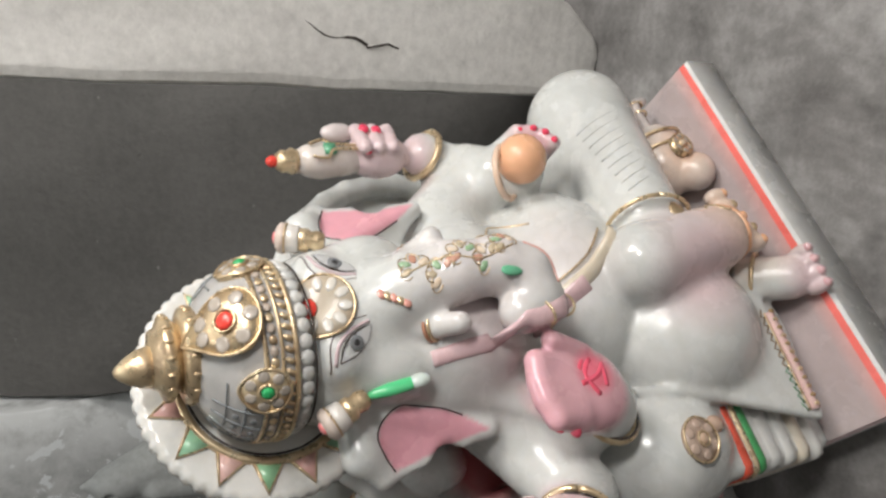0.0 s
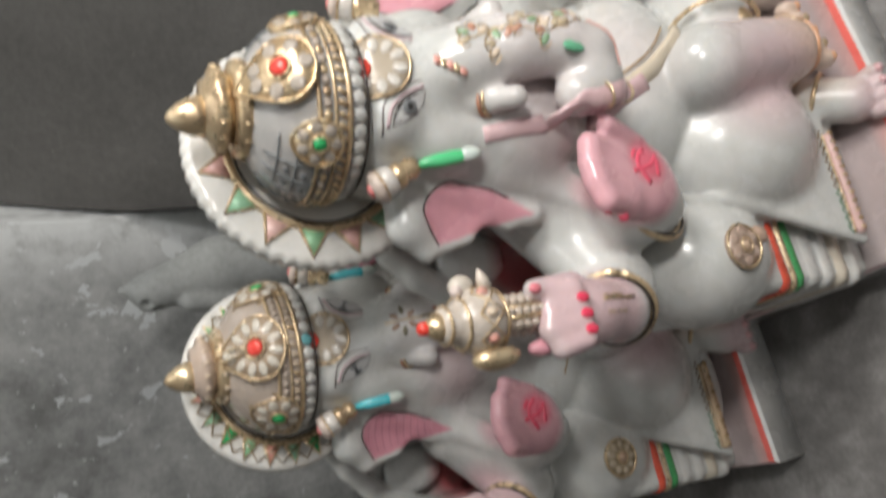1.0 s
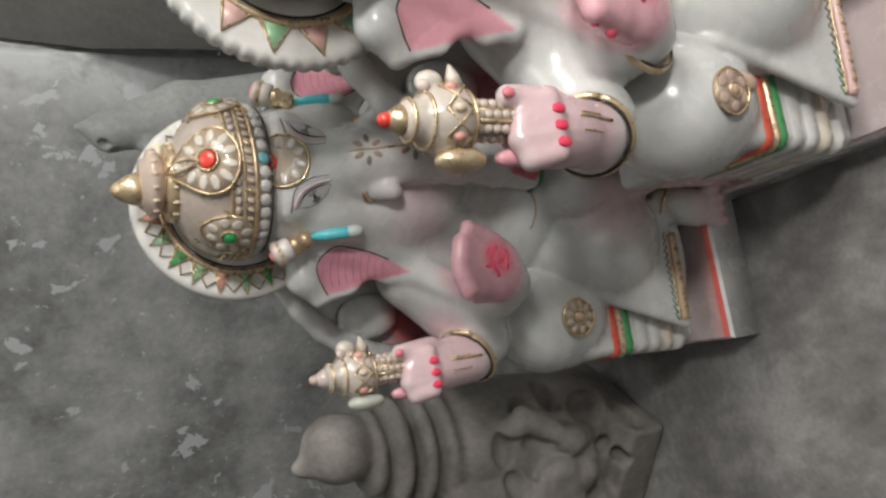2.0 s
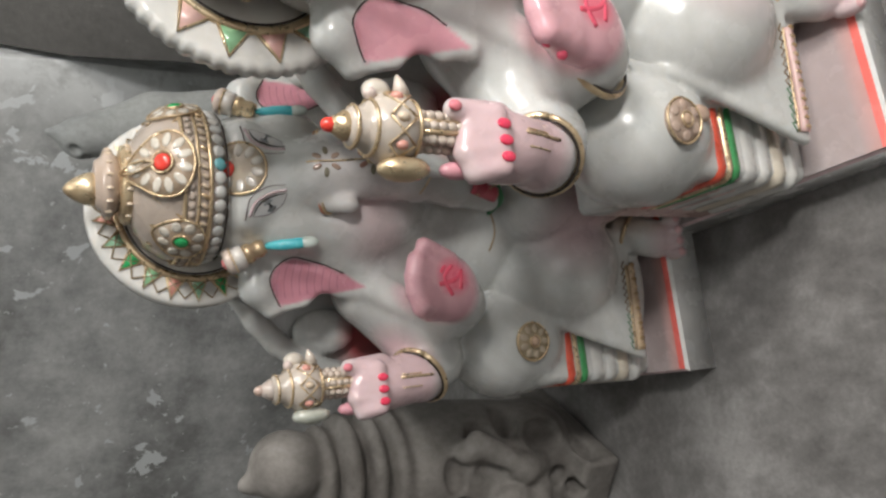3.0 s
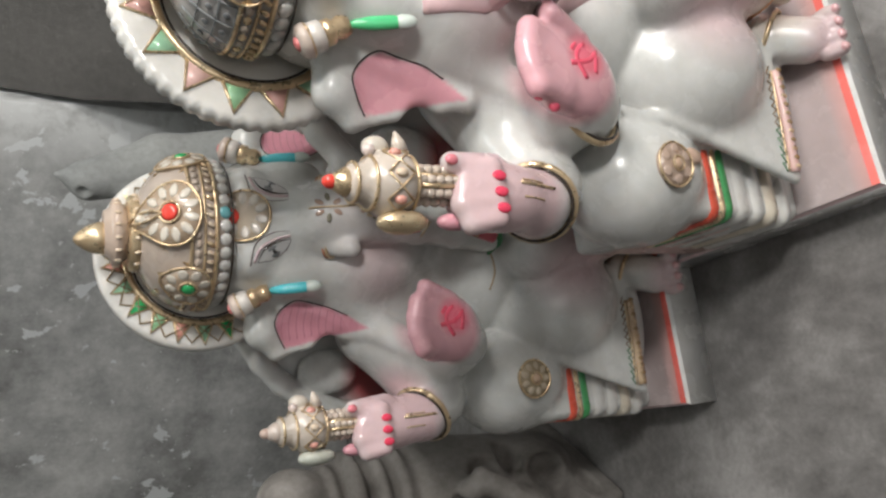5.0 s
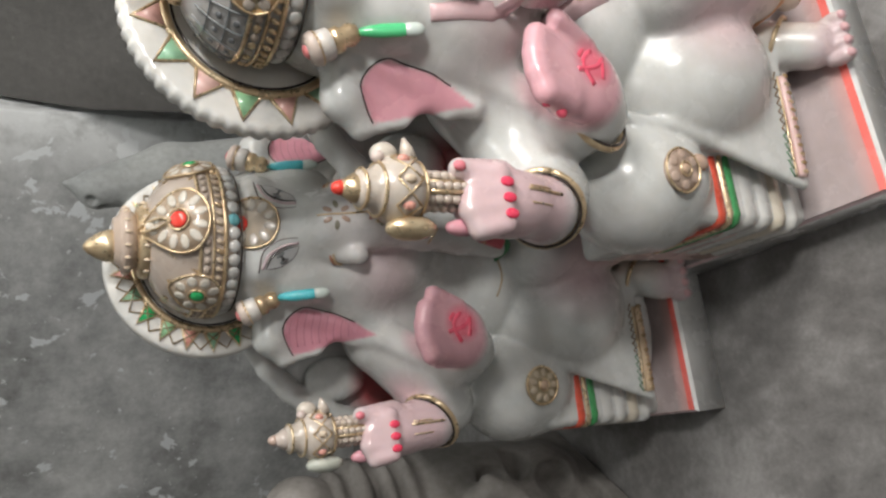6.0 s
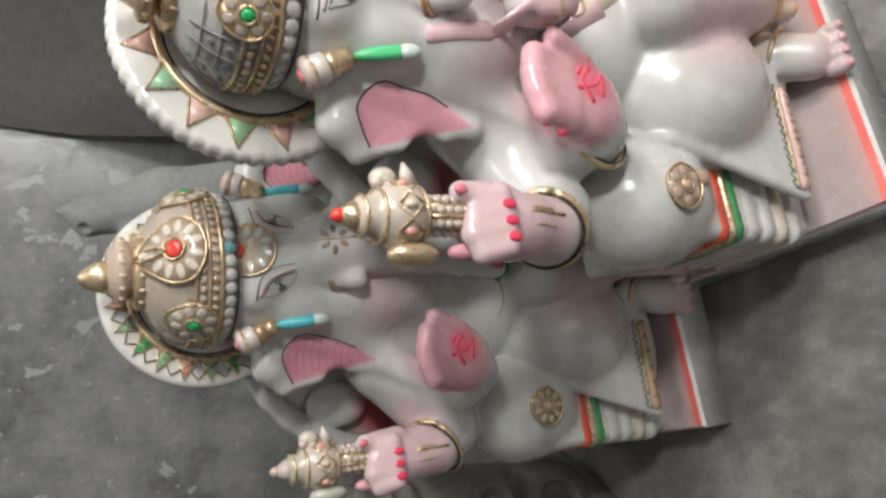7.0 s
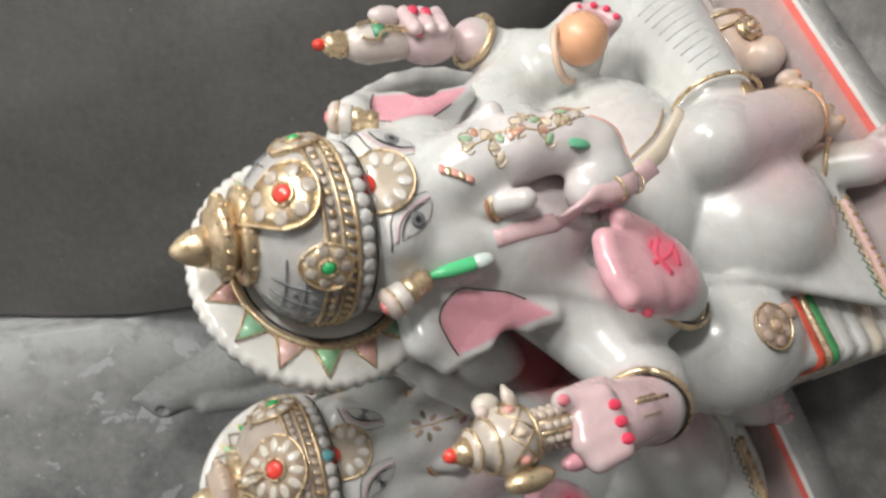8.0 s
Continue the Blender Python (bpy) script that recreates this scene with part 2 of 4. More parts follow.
class Shape:
    """Gathers the pieces of one mesh: places, faces, a paint colour for each place and a material for each face."""

    def __init__(self):
        self.v, self.f, self.c, self.m, self.n = [], [], [], [], 0

    def put(self, verts, faces, colour, slot=0):
        verts = np.asarray(verts, float).reshape(-1, 3)
        colour = np.broadcast_to(np.asarray(colour, float), verts.shape)
        self.v.append(verts)
        self.c.append(colour)
        for f in faces:
            self.f.append([int(i) + self.n for i in f])
            self.m.append(slot)
        self.n += len(verts)

    def tube(self, pts, r, colour=INK, slot=0, sides=6, flat=1.0):
        pts = np.asarray(pts, float)
        if len(pts) < 2:
            return
        r = np.broadcast_to(np.asarray(r, float), len(pts))
        t = np.gradient(pts, axis=0)
        t /= np.linalg.norm(t, axis=1)[:, None] + 1e-9
        ref = np.array([0.31, 0.9, 0.3])
        a = np.cross(t, ref)
        a /= np.linalg.norm(a, axis=1)[:, None] + 1e-9
        b = np.cross(t, a)
        w = np.arange(sides) / sides * 2 * math.pi
        ring = pts[:, None] + r[:, None, None] * (np.cos(w)[None, :, None] * a[:, None] + flat * np.sin(w)[None, :, None] * b[:, None])
        k = len(pts)
        faces = [(i * sides + j, i * sides + (j + 1) % sides, (i + 1) * sides + (j + 1) % sides, (i + 1) * sides + j) for i in range(k - 1) for j in range(sides)]
        faces += [tuple(range(sides))[::-1], tuple((k - 1) * sides + j for j in range(sides))]
        self.put(ring.reshape(-1, 3), faces, colour, slot)

    def bead(self, c, r, colour=MARBLE, slot=0, axes=None, n=8):
        """An ellipsoid; axes: rows of a frame in which the three radii lie."""
        r = np.broadcast_to(np.asarray(r, float), 3)
        axes = np.eye(3) if axes is None else np.asarray(axes, float)
        m = max(4, n // 2 + 1)
        ph = np.linspace(0.0, math.pi, m + 1)[1:-1]
        th = np.arange(n) / n * 2 * math.pi
        pts = [(0, 0, 1)] + [(math.sin(a) * math.cos(b), math.sin(a) * math.sin(b), math.cos(a)) for a in ph for b in th] + [(0, 0, -1)]
        k = len(ph)
        f = [(0, 1 + j, 1 + (j + 1) % n) for j in range(n)]
        f += [(1 + i * n + j, 1 + (i + 1) * n + j, 1 + (i + 1) * n + (j + 1) % n, 1 + i * n + (j + 1) % n) for i in range(k - 1) for j in range(n)]
        f += [(1 + (k - 1) * n + j, 1 + k * n, 1 + (k - 1) * n + (j + 1) % n) for j in range(n)]
        self.put(np.asarray(c) + (np.array(pts) * r) @ axes, f, colour, slot)

    def lathe(self, c, axis, rows, colour=MARBLE, slot=0, n=24, scallop=0.0, lobes=0):
        """A turned piece: rows of (height along the axis, radius)."""
        axis = np.asarray(axis, float) / np.linalg.norm(axis)
        a = np.cross(axis, (0.1, 0.2, 0.97) if abs(axis[2]) < 0.9 else (0, 1, 0))
        a /= np.linalg.norm(a)
        b = np.cross(axis, a)
        w = np.arange(n) / n * 2 * math.pi
        wave = 1 + scallop * np.abs(np.sin(w * lobes / 2)) if lobes else np.ones(n)
        v = [np.asarray(c) + h * axis + r * wave[j] * (math.cos(w[j]) * a + math.sin(w[j]) * b) for h, r in rows for j in range(n)]
        k = len(rows)
        f = [(i * n + j, i * n + (j + 1) % n, (i + 1) * n + (j + 1) % n, (i + 1) * n + j) for i in range(k - 1) for j in range(n)]
        f += [tuple(range(n))[::-1], tuple((k - 1) * n + j for j in range(n))]
        self.put(v, f, colour, slot)

    def plate(self, outline, lift, colour, slot=0):
        """A thin raised plate: an outline of places, with a vector that lifts its top."""
        o = np.asarray(outline, float)
        k = len(o)
        lift = np.asarray(lift, float)
        v = np.concatenate([o - lift, o + lift])
        f = [tuple(range(k, 2 * k)), tuple(range(k))[::-1]] + [(i, (i + 1) % k, k + (i + 1) % k, k + i) for i in range(k)]
        self.put(v, f, colour, slot)

    def finish(self, name, mats, m, smooth=True):
        me = bpy.data.meshes.new(name)
        me.from_pydata(np.concatenate(self.v).tolist(), [], self.f)
        me.polygons.foreach_set("material_index", self.m)
        me.polygons.foreach_set("use_smooth", [smooth] * len(self.f))
        c = np.ones((self.n, 4), np.float32)
        c[:, :3] = np.concatenate(self.c)
        me.attributes.new("paint", "FLOAT_COLOR", "POINT").data.foreach_set("color", c.ravel())
        for mat in mats:
            me.materials.append(mat)
        me.update()
        ob = new(name, me)
        ob.matrix_world = m
        return ob


# ---- the setting ----
def box(name, lo, hi, mat, m=Matrix(), bevel=0.0, rough=0.0, cuts=0, seed=1):
    bm = bmesh.new()
    bmesh.ops.create_cube(bm, size=1, matrix=Matrix.Translation([(a + b) / 2 for a, b in zip(lo, hi)]) @ Matrix.Diagonal([b - a for a, b in zip(lo, hi)] + [1]))
    if bevel:
        bmesh.ops.bevel(bm, geom=bm.edges[:], offset=bevel, segments=2, affect="EDGES", profile=0.6)
    if cuts:
        bmesh.ops.subdivide_edges(bm, edges=bm.edges[:], cuts=cuts, use_grid_fill=True)
        for v in bm.verts:
            v.co += rough * noise.noise_vector(v.co * 18 + Vector((seed, 0, 0)))
    me = bpy.data.meshes.new(name)
    for f in bm.faces:
        f.smooth = cuts > 0
    bm.to_mesh(me)
    bm.free()
    me.materials.append(mat)
    ob = new(name, me)
    ob.matrix_world = m
    return ob


tagged(box("floor", (-3.5, -3, -0.1), (3, 2.15, 0), FLOOR), "grey stained cement workshop floor", "floor", kind="structure")
tagged(box("wall_back", (-3.5, 1.98, 0), (3, 2.15, 2.7), WALL), "grey stained cement wall", "wall", kind="structure")
slab = tagged(box("stone_slab", (0, 0, 0), (1.0, 0.014, 1.44), DARK, pose(-0.25, 1.02, 0.0, -40, 0, 0), 0.003, 0.0, 7), "large smooth dark grey stone slab leaning against the wall", "stone slab")
for v in slab.data.vertices:  # sawn askew along its long edge
    v.co.x -= 0.142 * min(v.co.z, 0.95) * (1 - v.co.x)
tagged(box("wall_pier", (-3.5, 1.63, 0), (-0.392, 1.98, 2.7), WALL, Matrix(), 0.006, 0.006, 30), "grey cement wall pier with flaking whitewash", "wall", kind="structure")
tagged(box("wall_left", (-3.7, -3, 0), (-3.5, 2.15, 2.7), WALL), "grey cement wall", "wall", kind="structure")
tagged(box("wall_right", (3, -3, 0), (3.2, 2.15, 2.7), WALL), "grey cement wall", "wall", kind="structure")
# unseen front wall, its opening added to hold the frontal fill light
tagged(box("wall_front", (-3.7, -3.2, 0), (0.5, -3, 2.7), WALL), "unseen grey cement wall beside an added opening", "wall", kind="structure")
tagged(box("wall_front", (2.1, -3.2, 0), (3.2, -3, 2.7), WALL), "unseen grey cement wall beside an added opening", "wall", kind="structure")
tagged(box("wall_front", (0.5, -3.2, 2.3), (2.1, -3, 2.7), WALL), "unseen grey cement lintel over an added opening", "wall", kind="structure")
tagged(box("ceiling", (-3.7, -3.2, 2.7), (3.2, 2.15, 2.8), WHITEWASH), "plain whitewashed ceiling", "ceiling", kind="structure")
tagged(box("marble_plank", (0, 0, 0), (0.16, 0.09, 1.35), WHITEWASH, pose(0.153, 0.90, 0, 0, 0, -9), 0.014, 0.004, 28), "upright chalky white marble plank with a worn end", "plank")

for v in bpy.data.objects["marble_plank"].data.vertices:  # the foot is broken off round
    if v.co.z < 0.14 and v.co.x > 0.05:
        v.co.x -= (v.co.x - 0.05) * 0.75 * (1 - v.co.z / 0.14) ** 2.2

# ---- the statues ----
YAW = 34.0


def shin_side(hx):
    """Where the outer side of the draped shin stands."""
    return -0.245 if hx < 0 else -0.237


def statue_shapes(hx, arm, trunk, left):
    """arm: elbow, wrist, hand of the raised arm on the statue's right; trunk: places and radii down the trunk."""
    S = []

    def one(kind, *args, k=0.014):
        S.append((kind, args, k))
    # seat, back and legs
    one(block, (-0.205, 0.09, 0.03), (0.2, 0.255, 0.10), 0.02)
    one(ball, (0.0, 0.15, 0.30), (0.1, 0.085, 0.165), k=0.03)
    one(ball, (hx * 0.6, 0.115, 0.405), (0.105, 0.072, 0.07), k=0.025)
    one(ball, (-0.005, 0.11, 0.285), (0.115, 0.09, 0.08), k=0.03)
    one(ball, (-0.09, 0.085, 0.185), (0.088, 0.093, 0.094), k=0.006)
    one(ball, (-0.115, 0.085, 0.085), (0.1, 0.06, 0.032), k=0.008)
    one(leaf, (-0.05, 0.02, 0.11), (-0.15, 0.05, 0.245), (-0.212, 0.03, 0.095), 0.006, k=0.006)
    kx = -0.196 if hx < 0 else -0.178
    one(rod, (kx, 0.105, 0.258), (kx, 0.105, 0.24), 0.067, 0.066, k=0.003)
    one(rod, (-0.1, 0.16, 0.17), (kx, 0.115, 0.235), 0.05, 0.055, k=0.008)
    xl = shin_side(hx)
    one(block, (xl, 0.06, 0.05), (xl + 0.11, 0.2, 0.235), 0.012, k=0.006)
    one(block, (xl - 0.002, 0.09, 0.05), (xl + 0.11, 0.21, 0.245), 0.008, k=0.004)
    one(rod, (0.205, 0.075, 0.175), (0.035, 0.03, 0.205), 0.06, 0.044, k=0.012)
    one(rod, (0.08, 0.15, 0.2), (0.20, 0.085, 0.175), 0.065, 0.06, k=0.02)
    one(rod, (-0.026, 0.014, 0.25), (-0.012, 0.004, 0.145), 0.042, 0.036, k=0.012)
    for i in range(5):
        one(ball, (-0.03 + 0.016 * i, -0.012 + 0.002 * i, 0.108 + 0.003 * i), (0.0095, 0.012, 0.014), k=0.006)
    one(rod, (-0.055, 0.03, 0.092), (-0.072, -0.004, 0.072), 0.026, 0.024, k=0.008)
    for i in range(4):
        one(ball, (-0.095 + 0.014 * i, -0.026, 0.064), (0.0075, 0.016, 0.009), k=0.004)
    # small mount below the bent leg
    one(ball, (0.13, 0.06, 0.09), (0.05, 0.035, 0.036), k=0.01)
    one(ball, (0.095, 0.035, 0.075), (0.024, 0.024, 0.022), k=0.008)
    # back rest
    one(ball, (0.005, 0.225, 0.40), (0.195, 0.022, 0.16), k=0.006)
    rim = [(0.005 + 0.2 * math.cos(a), 0.208, 0.40 + 0.17 * math.sin(a)) for a in np.linspace(-0.5, math.pi + 0.5, 22)]
    for a, b in zip(rim, rim[1:]):
        one(rod, a, b, 0.014, 0.014, k=0.004)
    one(ball, (-0.14, 0.20, 0.45), (0.028, 0.016, 0.04), k=0.004)
    # folds of cloth
    for i in range(4):
        one(rod, (-0.14 - 0.006 * i, 0.06, 0.285 - 0.006 * i), (-0.165 + 0.012 * i, 0.04, 0.20 - 0.012 * i), 0.004, 0.003, k=0.006)
    for i in range(3):
        one(rod, (-0.085 - 0.012 * i, 0.075, 0.455 - 0.006 * i), (-0.125 - 0.012 * i, 0.06, 0.39 - 0.004 * i), 0.006, 0.005, k=0.008)
    # arms of the statue's right
    e, w, h = arm
    one(rod, (-0.1, 0.14, 0.41), e, 0.042, 0.034, k=0.012)
    one(rod, e, w, 0.034, 0.028, k=0.008)
    one(ball, h, (0.028, 0.026, 0.046), k=0.012)
    one(rod, h, w, 0.022, 0.028, k=0.01)
    for i in range(4):
        x = h[0] - 0.026 + 0.0135 * i
        one(rod, (x, h[1] - 0.016, h[2] + 0.042 - 0.006 * abs(i - 1.2)), (x + 0.002, h[1] - 0.023, h[2] + 0.016), 0.0098, 0.0085, k=0.007)
    one(rod, (h[0] + 0.022, h[1] - 0.008, h[2] + 0.005), (h[0] + 0.02, h[1] - 0.016, h[2] + 0.046), 0.011, 0.009, k=0.005)
    px = -0.135 if hx < 0 else -0.118
    one(rod, (-0.1, 0.115, 0.42), (-0.155, 0.095, 0.362), 0.046, 0.036, k=0.015)
    one(rod, (-0.155, 0.095, 0.362), (px - 0.016, 0.045, 0.345), 0.035, 0.031, k=0.008)
    one(ball, (px, 0.022, 0.375), (0.038, 0.02, 0.042), k=0.012)
    for i in range(4):
        a = -0.024 + 0.016 * i
        one(rod, (px + a, 0.016, 0.40), (px + a * 1.05 + 0.002, 0.006, (0.425 if hx < 0 else 0.413) + 0.005 * (i in (1, 2))), 0.0125, 0.0105, k=0.012)
    one(rod, (px + 0.028, 0.015, 0.37), (px + 0.042, 0.002, 0.405), 0.011, 0.009, k=0.005)
    # arms of the statue's left
    e, w, h = left
    one(rod, (0.095, 0.135, 0.395), e, 0.038, 0.033, k=0.015)
    one(rod, e, w, 0.031, 0.025, k=0.01)
    one(ball, h, (0.026, 0.024, 0.036), k=0.012)
    for i in range(3):
        one(rod, (h[0] + 0.024, h[1] - 0.012, h[2] + 0.022 - 0.018 * i), (h[0] - 0.008, h[1] - 0.026, h[2] + 0.024 - 0.016 * i), 0.0085, 0.0075, k=0.003)
    one(rod, (0.09, 0.12, 0.40), (0.14, 0.11, 0.34), 0.042, 0.036, k=0.015)
    one(rod, (0.15, 0.115, 0.34), (0.125, 0.075, 0.335), 0.038, 0.032, k=0.012)
    one(ball, (0.125, 0.06, 0.315), (0.034, 0.026, 0.03), k=0.012)
    for i in range(4):
        one(rod, (0.15 - 0.006 * i, 0.06, 0.325 - 0.012 * i), ((0.15, 0.147, 0.139, 0.127)[i], 0.03 - 0.004 * i, (0.322, 0.309, 0.298, 0.292)[i]), 0.0105, 0.009, k=0.006)
    one(ball, (hx - 0.01, 0.075, 0.42), (0.06, 0.05, 0.06), k=0.02)
    one(ball, (hx - 0.052, 0.085, 0.455), (0.048, 0.042, 0.06), k=0.02)
    one(ball, (hx - 0.042, 0.056, 0.452), (0.036, 0.032, 0.055), k=0.02)
    # head
    one(ball, (hx, 0.105, 0.55), (0.082, 0.075, 0.085), k=0.012)
    one(ball, (hx, 0.125, 0.47), (0.075, 0.06, 0.05), k=0.03)
    for s in (-1, 1):
        one(ball, (hx + 0.042 * s, 0.07, 0.52), (0.036, 0.032, 0.04), k=0.016)
        one(ball, (hx + 0.03 * s, 0.053, 0.575), (0.028, 0.02, 0.02), k=0.014)
        # a wide ear: a rolled upper rim, a thin blade and a hollow free edge
        A, B, C = (hx + 0.074 * s, 0.092, 0.556), (hx + 0.132 * s, 0.112, 0.541), (hx + 0.116 * s, 0.085, 0.444)
        one(leaf, A, B, C, 0.006, k=0.012)
        one(leaf, A, (hx + 0.072 * s, 0.10, 0.48), C, 0.005, k=0.012)
        one(rod, (hx + 0.132 * s, 0.05, 0.484), (hx + 0.138 * s, 0.165, 0.484), 0.0155, 0.0155, k=-0.006)
        one(rod, (hx + 0.080 * s, 0.10, 0.560), (hx + 0.110 * s, 0.104, 0.557), 0.015, 0.0165, k=0.008)
        one(rod, (hx + 0.110 * s, 0.104, 0.557), (hx + 0.131 * s, 0.110, 0.541), 0.0165, 0.0095, k=0.008)
        one(rod, (hx + 0.027 * s, 0.045, 0.509), (hx + 0.041 * s, 0.008, 0.482), 0.0115, 0.0098, k=0.003)
    for (a, ra), (b, rb) in zip(trunk, trunk[1:]):
        one(rod, a, b, ra, rb, k=0.014 if a == trunk[0][0] else 0.008)
    return S


def near(p, c, r, soft):
    """1 within r of c, falling to 0 over soft."""
    d = np.linalg.norm(p - np.asarray(c), axis=1)
    return np.clip((r + soft - d) / soft, 0, 1)


def lay(col, w, paint):
    return col * (1 - w[:, None]) + np.asarray(paint) * w[:, None]


def on(S, pts, way=(0, 1, 0), back=0.0):
    """Drops places along a way onto the skin of a solid."""
    p = np.asarray(pts, np.float32).reshape(-1, 3).copy()
    way = np.asarray(way, np.float32) / np.linalg.norm(way)
    for _ in range(60):
        p += np.clip(sampled(S, p), -0.01, 0.015)[:, None] * 0.8 * way
    return p - back * way


def normal(S, p):
    p = np.asarray(p, np.float32).reshape(-1, 3)
    g = np.stack([sampled(S, p + d) - sampled(S, p - d) for d in np.eye(3, dtype=np.float32) * 0.003], -1)
    return g / (np.linalg.norm(g, axis=1)[:, None] + 1e-9)


def curve(pts, n=24):
    """A smooth line through a few places."""
    p = np.asarray(pts, float)
    t = np.linspace(0, len(p) - 1, n)
    out = []
    for x in t:
        i = min(int(x), len(p) - 2)
        f = x - i
        a, b, c, d = p[max(i - 1, 0)], p[i], p[i + 1], p[min(i + 2, len(p) - 1)]
        out.append(0.5 * (2 * b + (c - a) * f + (2 * a - 5 * b + 4 * c - d) * f * f + (3 * b - a - 3 * c + d) * f ** 3))
    return np.array(out)


EAR_PINK = [(0.081, 0.520), (0.087, 0.536), (0.097, 0.5435), (0.109, 0.545), (0.130, 0.533), (0.125, 0.505), (0.120, 0.475), (0.118, 0.446), (0.101, 0.468), (0.088, 0.495)]


def within(outline, u, v, soft):
    """1 inside an outline in a plane, falling to 0 over soft at its edge."""
    inside = np.zeros(len(u), bool)
    far = np.full(len(u), 9.0)
    for (a, b), (c, d) in zip(outline, outline[1:] + outline[:1]):
        cross = (b > v) != (d > v)
        inside ^= cross & (u < (c - a) * (v - b) / (d - b if d != b else 1e-9) + a)
        h = np.clip(((u - a) * (c - a) + (v - b) * (d - b)) / ((c - a) ** 2 + (d - b) ** 2), 0, 1)
        far = np.minimum(far, np.hypot(u - a - h * (c - a), v - b - h * (d - b)))
    return np.clip(0.5 + np.where(inside, far, -far) / soft, 0, 1)


def statue(name, label, corner, hx, arm, trunk, left, first):
    S = statue_shapes(hx, arm, trunk, left)
    T = Shape()
    verts, faces, grid = skin(lambda p: solid(S, p), (-0.31, -0.07, 0.03), (0.30, 0.27, 0.66), 0.0032)
    col = np.tile(np.asarray(MARBLE), (len(verts), 1))
    h = arm[2]
    px = -0.135 if first else -0.118
    # pink palms, feet, ears
    col = lay(col, near(verts, (px, 0.0, 0.398), 0.052, 0.014), (0.74, 0.42, 0.47))
    col = lay(col, near(verts, (px + 0.008, 0.0, 0.372), 0.012, 0.012) * 0.8, DEEP)
    col = lay(col, near(verts, h, 0.05, 0.02) * 0.5, ROSE)
    col = lay(col, near(verts, left[2], 0.05, 0.02) * 0.4, ROSE)
    col = lay(col, near(verts, (-0.08, -0.035, 0.065), 0.02, 0.025) * 0.4, ROSE)
    col = lay(col, near(verts, (0.0, -0.02, 0.12), 0.03, 0.05) * 0.5, PEACH)
    col = lay(col, near(verts, (-0.045, -0.01, 0.2), 0.03, 0.05) * 0.4, ROSE)
    col = lay(col, near(verts, (0.12, 0.04, 0.08), 0.02, 0.05) * 0.6, PEACH)
    col = lay(col, near(verts, (0.145, 0.025, 0.30), 0.02, 0.02) * 0.6, ROSE)
    col = lay(col, near(verts, (hx, 0.0, 0.45), 0.03, 0.06) * 0.3, BLUSH)
    col = lay(col, near(verts, (-0.15, 0.20, 0.385), 0.03, 0.03) * 0.9, CRIMSON)
    col = lay(col, near(verts, (hx - 0.045, 0.05, 0.445), 0.012, 0.04) * (0.2 if first else 0.4), ROSE)
    col = lay(col, near(verts, (0.0, 0.02, 0.34), 0.03, 0.05) * (0.25 if first else 0.0), BLUSH)
    for s in (-1, 1):
        u = (verts[:, 0] - hx) * s
        w = within(EAR_PINK, u, verts[:, 2], 0.0016) * (verts[:, 1] > 0.06) * (verts[:, 1] < 0.15)
        col = lay(col, w, ROSE if first else (0.66, 0.30, 0.37))
    col = lay(col, within([(-0.3, 0.05), (-0.2, 0.05), (-0.2, 0.19), (-0.3, 0.24)], verts[:, 0], verts[:, 2], 0.01) * np.clip((verts[:, 1] - 0.064) / 0.02, 0, 1) * 0.55, SALMON)
    T.put(verts, faces, col)
    # plinth slab with a pink-washed top, a red line along its edge and a white front
    turn = radians(2.5 if first else 0.0)
    x0, y0, wide, deep = (-0.238, -0.031, 0.47, 0.296) if first else (-0.24, 0.0, 0.45, 0.27)

    def sl(u, v, z):
        return (x0 + u * math.cos(turn) - v * math.sin(turn), y0 + u * math.sin(turn) + v * math.cos(turn), z)
    white, line, wash = (0.80, 0.80, 0.79), (0.92, 0.20, 0.17), (0.55, 0.46, 0.46)
    g = 0.003
    T.put([sl(u, v, z) for z in (0, 0.048) for u, v in ((0, 0), (wide, 0), (wide, deep), (0, deep))], [(0, 1, 5, 4), (1, 2, 6, 5), (2, 3, 7, 6), (3, 0, 4, 7), (3, 2, 1, 0)], white)
    strip = [(0, 0.048, white), (g, 0.052, white), (g, 0.0525, line), (0.0105, 0.054, line), (0.011, 0.054, (0.72, 0.42, 0.40)), (0.03, 0.054, wash), (0.12, 0.054, (0.56, 0.51, 0.51)), (deep, 0.054, (0.56, 0.52, 0.51))]
    for (va, za, ca), (vb, zb, cb) in zip(strip, strip[1:]):
        T.put([sl(g if za > 0.05 else 0, va, za), sl(wide - (g if za > 0.05 else 0), va, za), sl(wide - g, vb, zb), sl(g, vb, zb)], [(0, 1, 2, 3)], [ca, ca, cb, cb])
    for u, q in ((0, 0), (wide, 1)):
        w = g if u == 0 else wide - g
        f = [(0, 1, 2, 3)] if q else [(3, 2, 1, 0)]
        T.put([sl(u, 0, 0.048), sl(u, deep, 0.048), sl(w, deep, 0.054), sl(w, g, 0.052)], f, BLUSH)
    decorate(T, grid, hx, arm, trunk, left, first)
    m = pose(corner[0], corner[1], 0, 0, 0, YAW) @ pose(0.24, 0, 0)
    return tagged(T.finish(name, [PAINTED, GOLD], m), label, "statue", "painted marble statues")


CROWN = [(-0.012, 0.076), (0.0, 0.080), (0.016, 0.0805), (0.032, 0.0765), (0.046, 0.0665), (0.057, 0.053), (0.065, 0.038), (0.070, 0.02)]


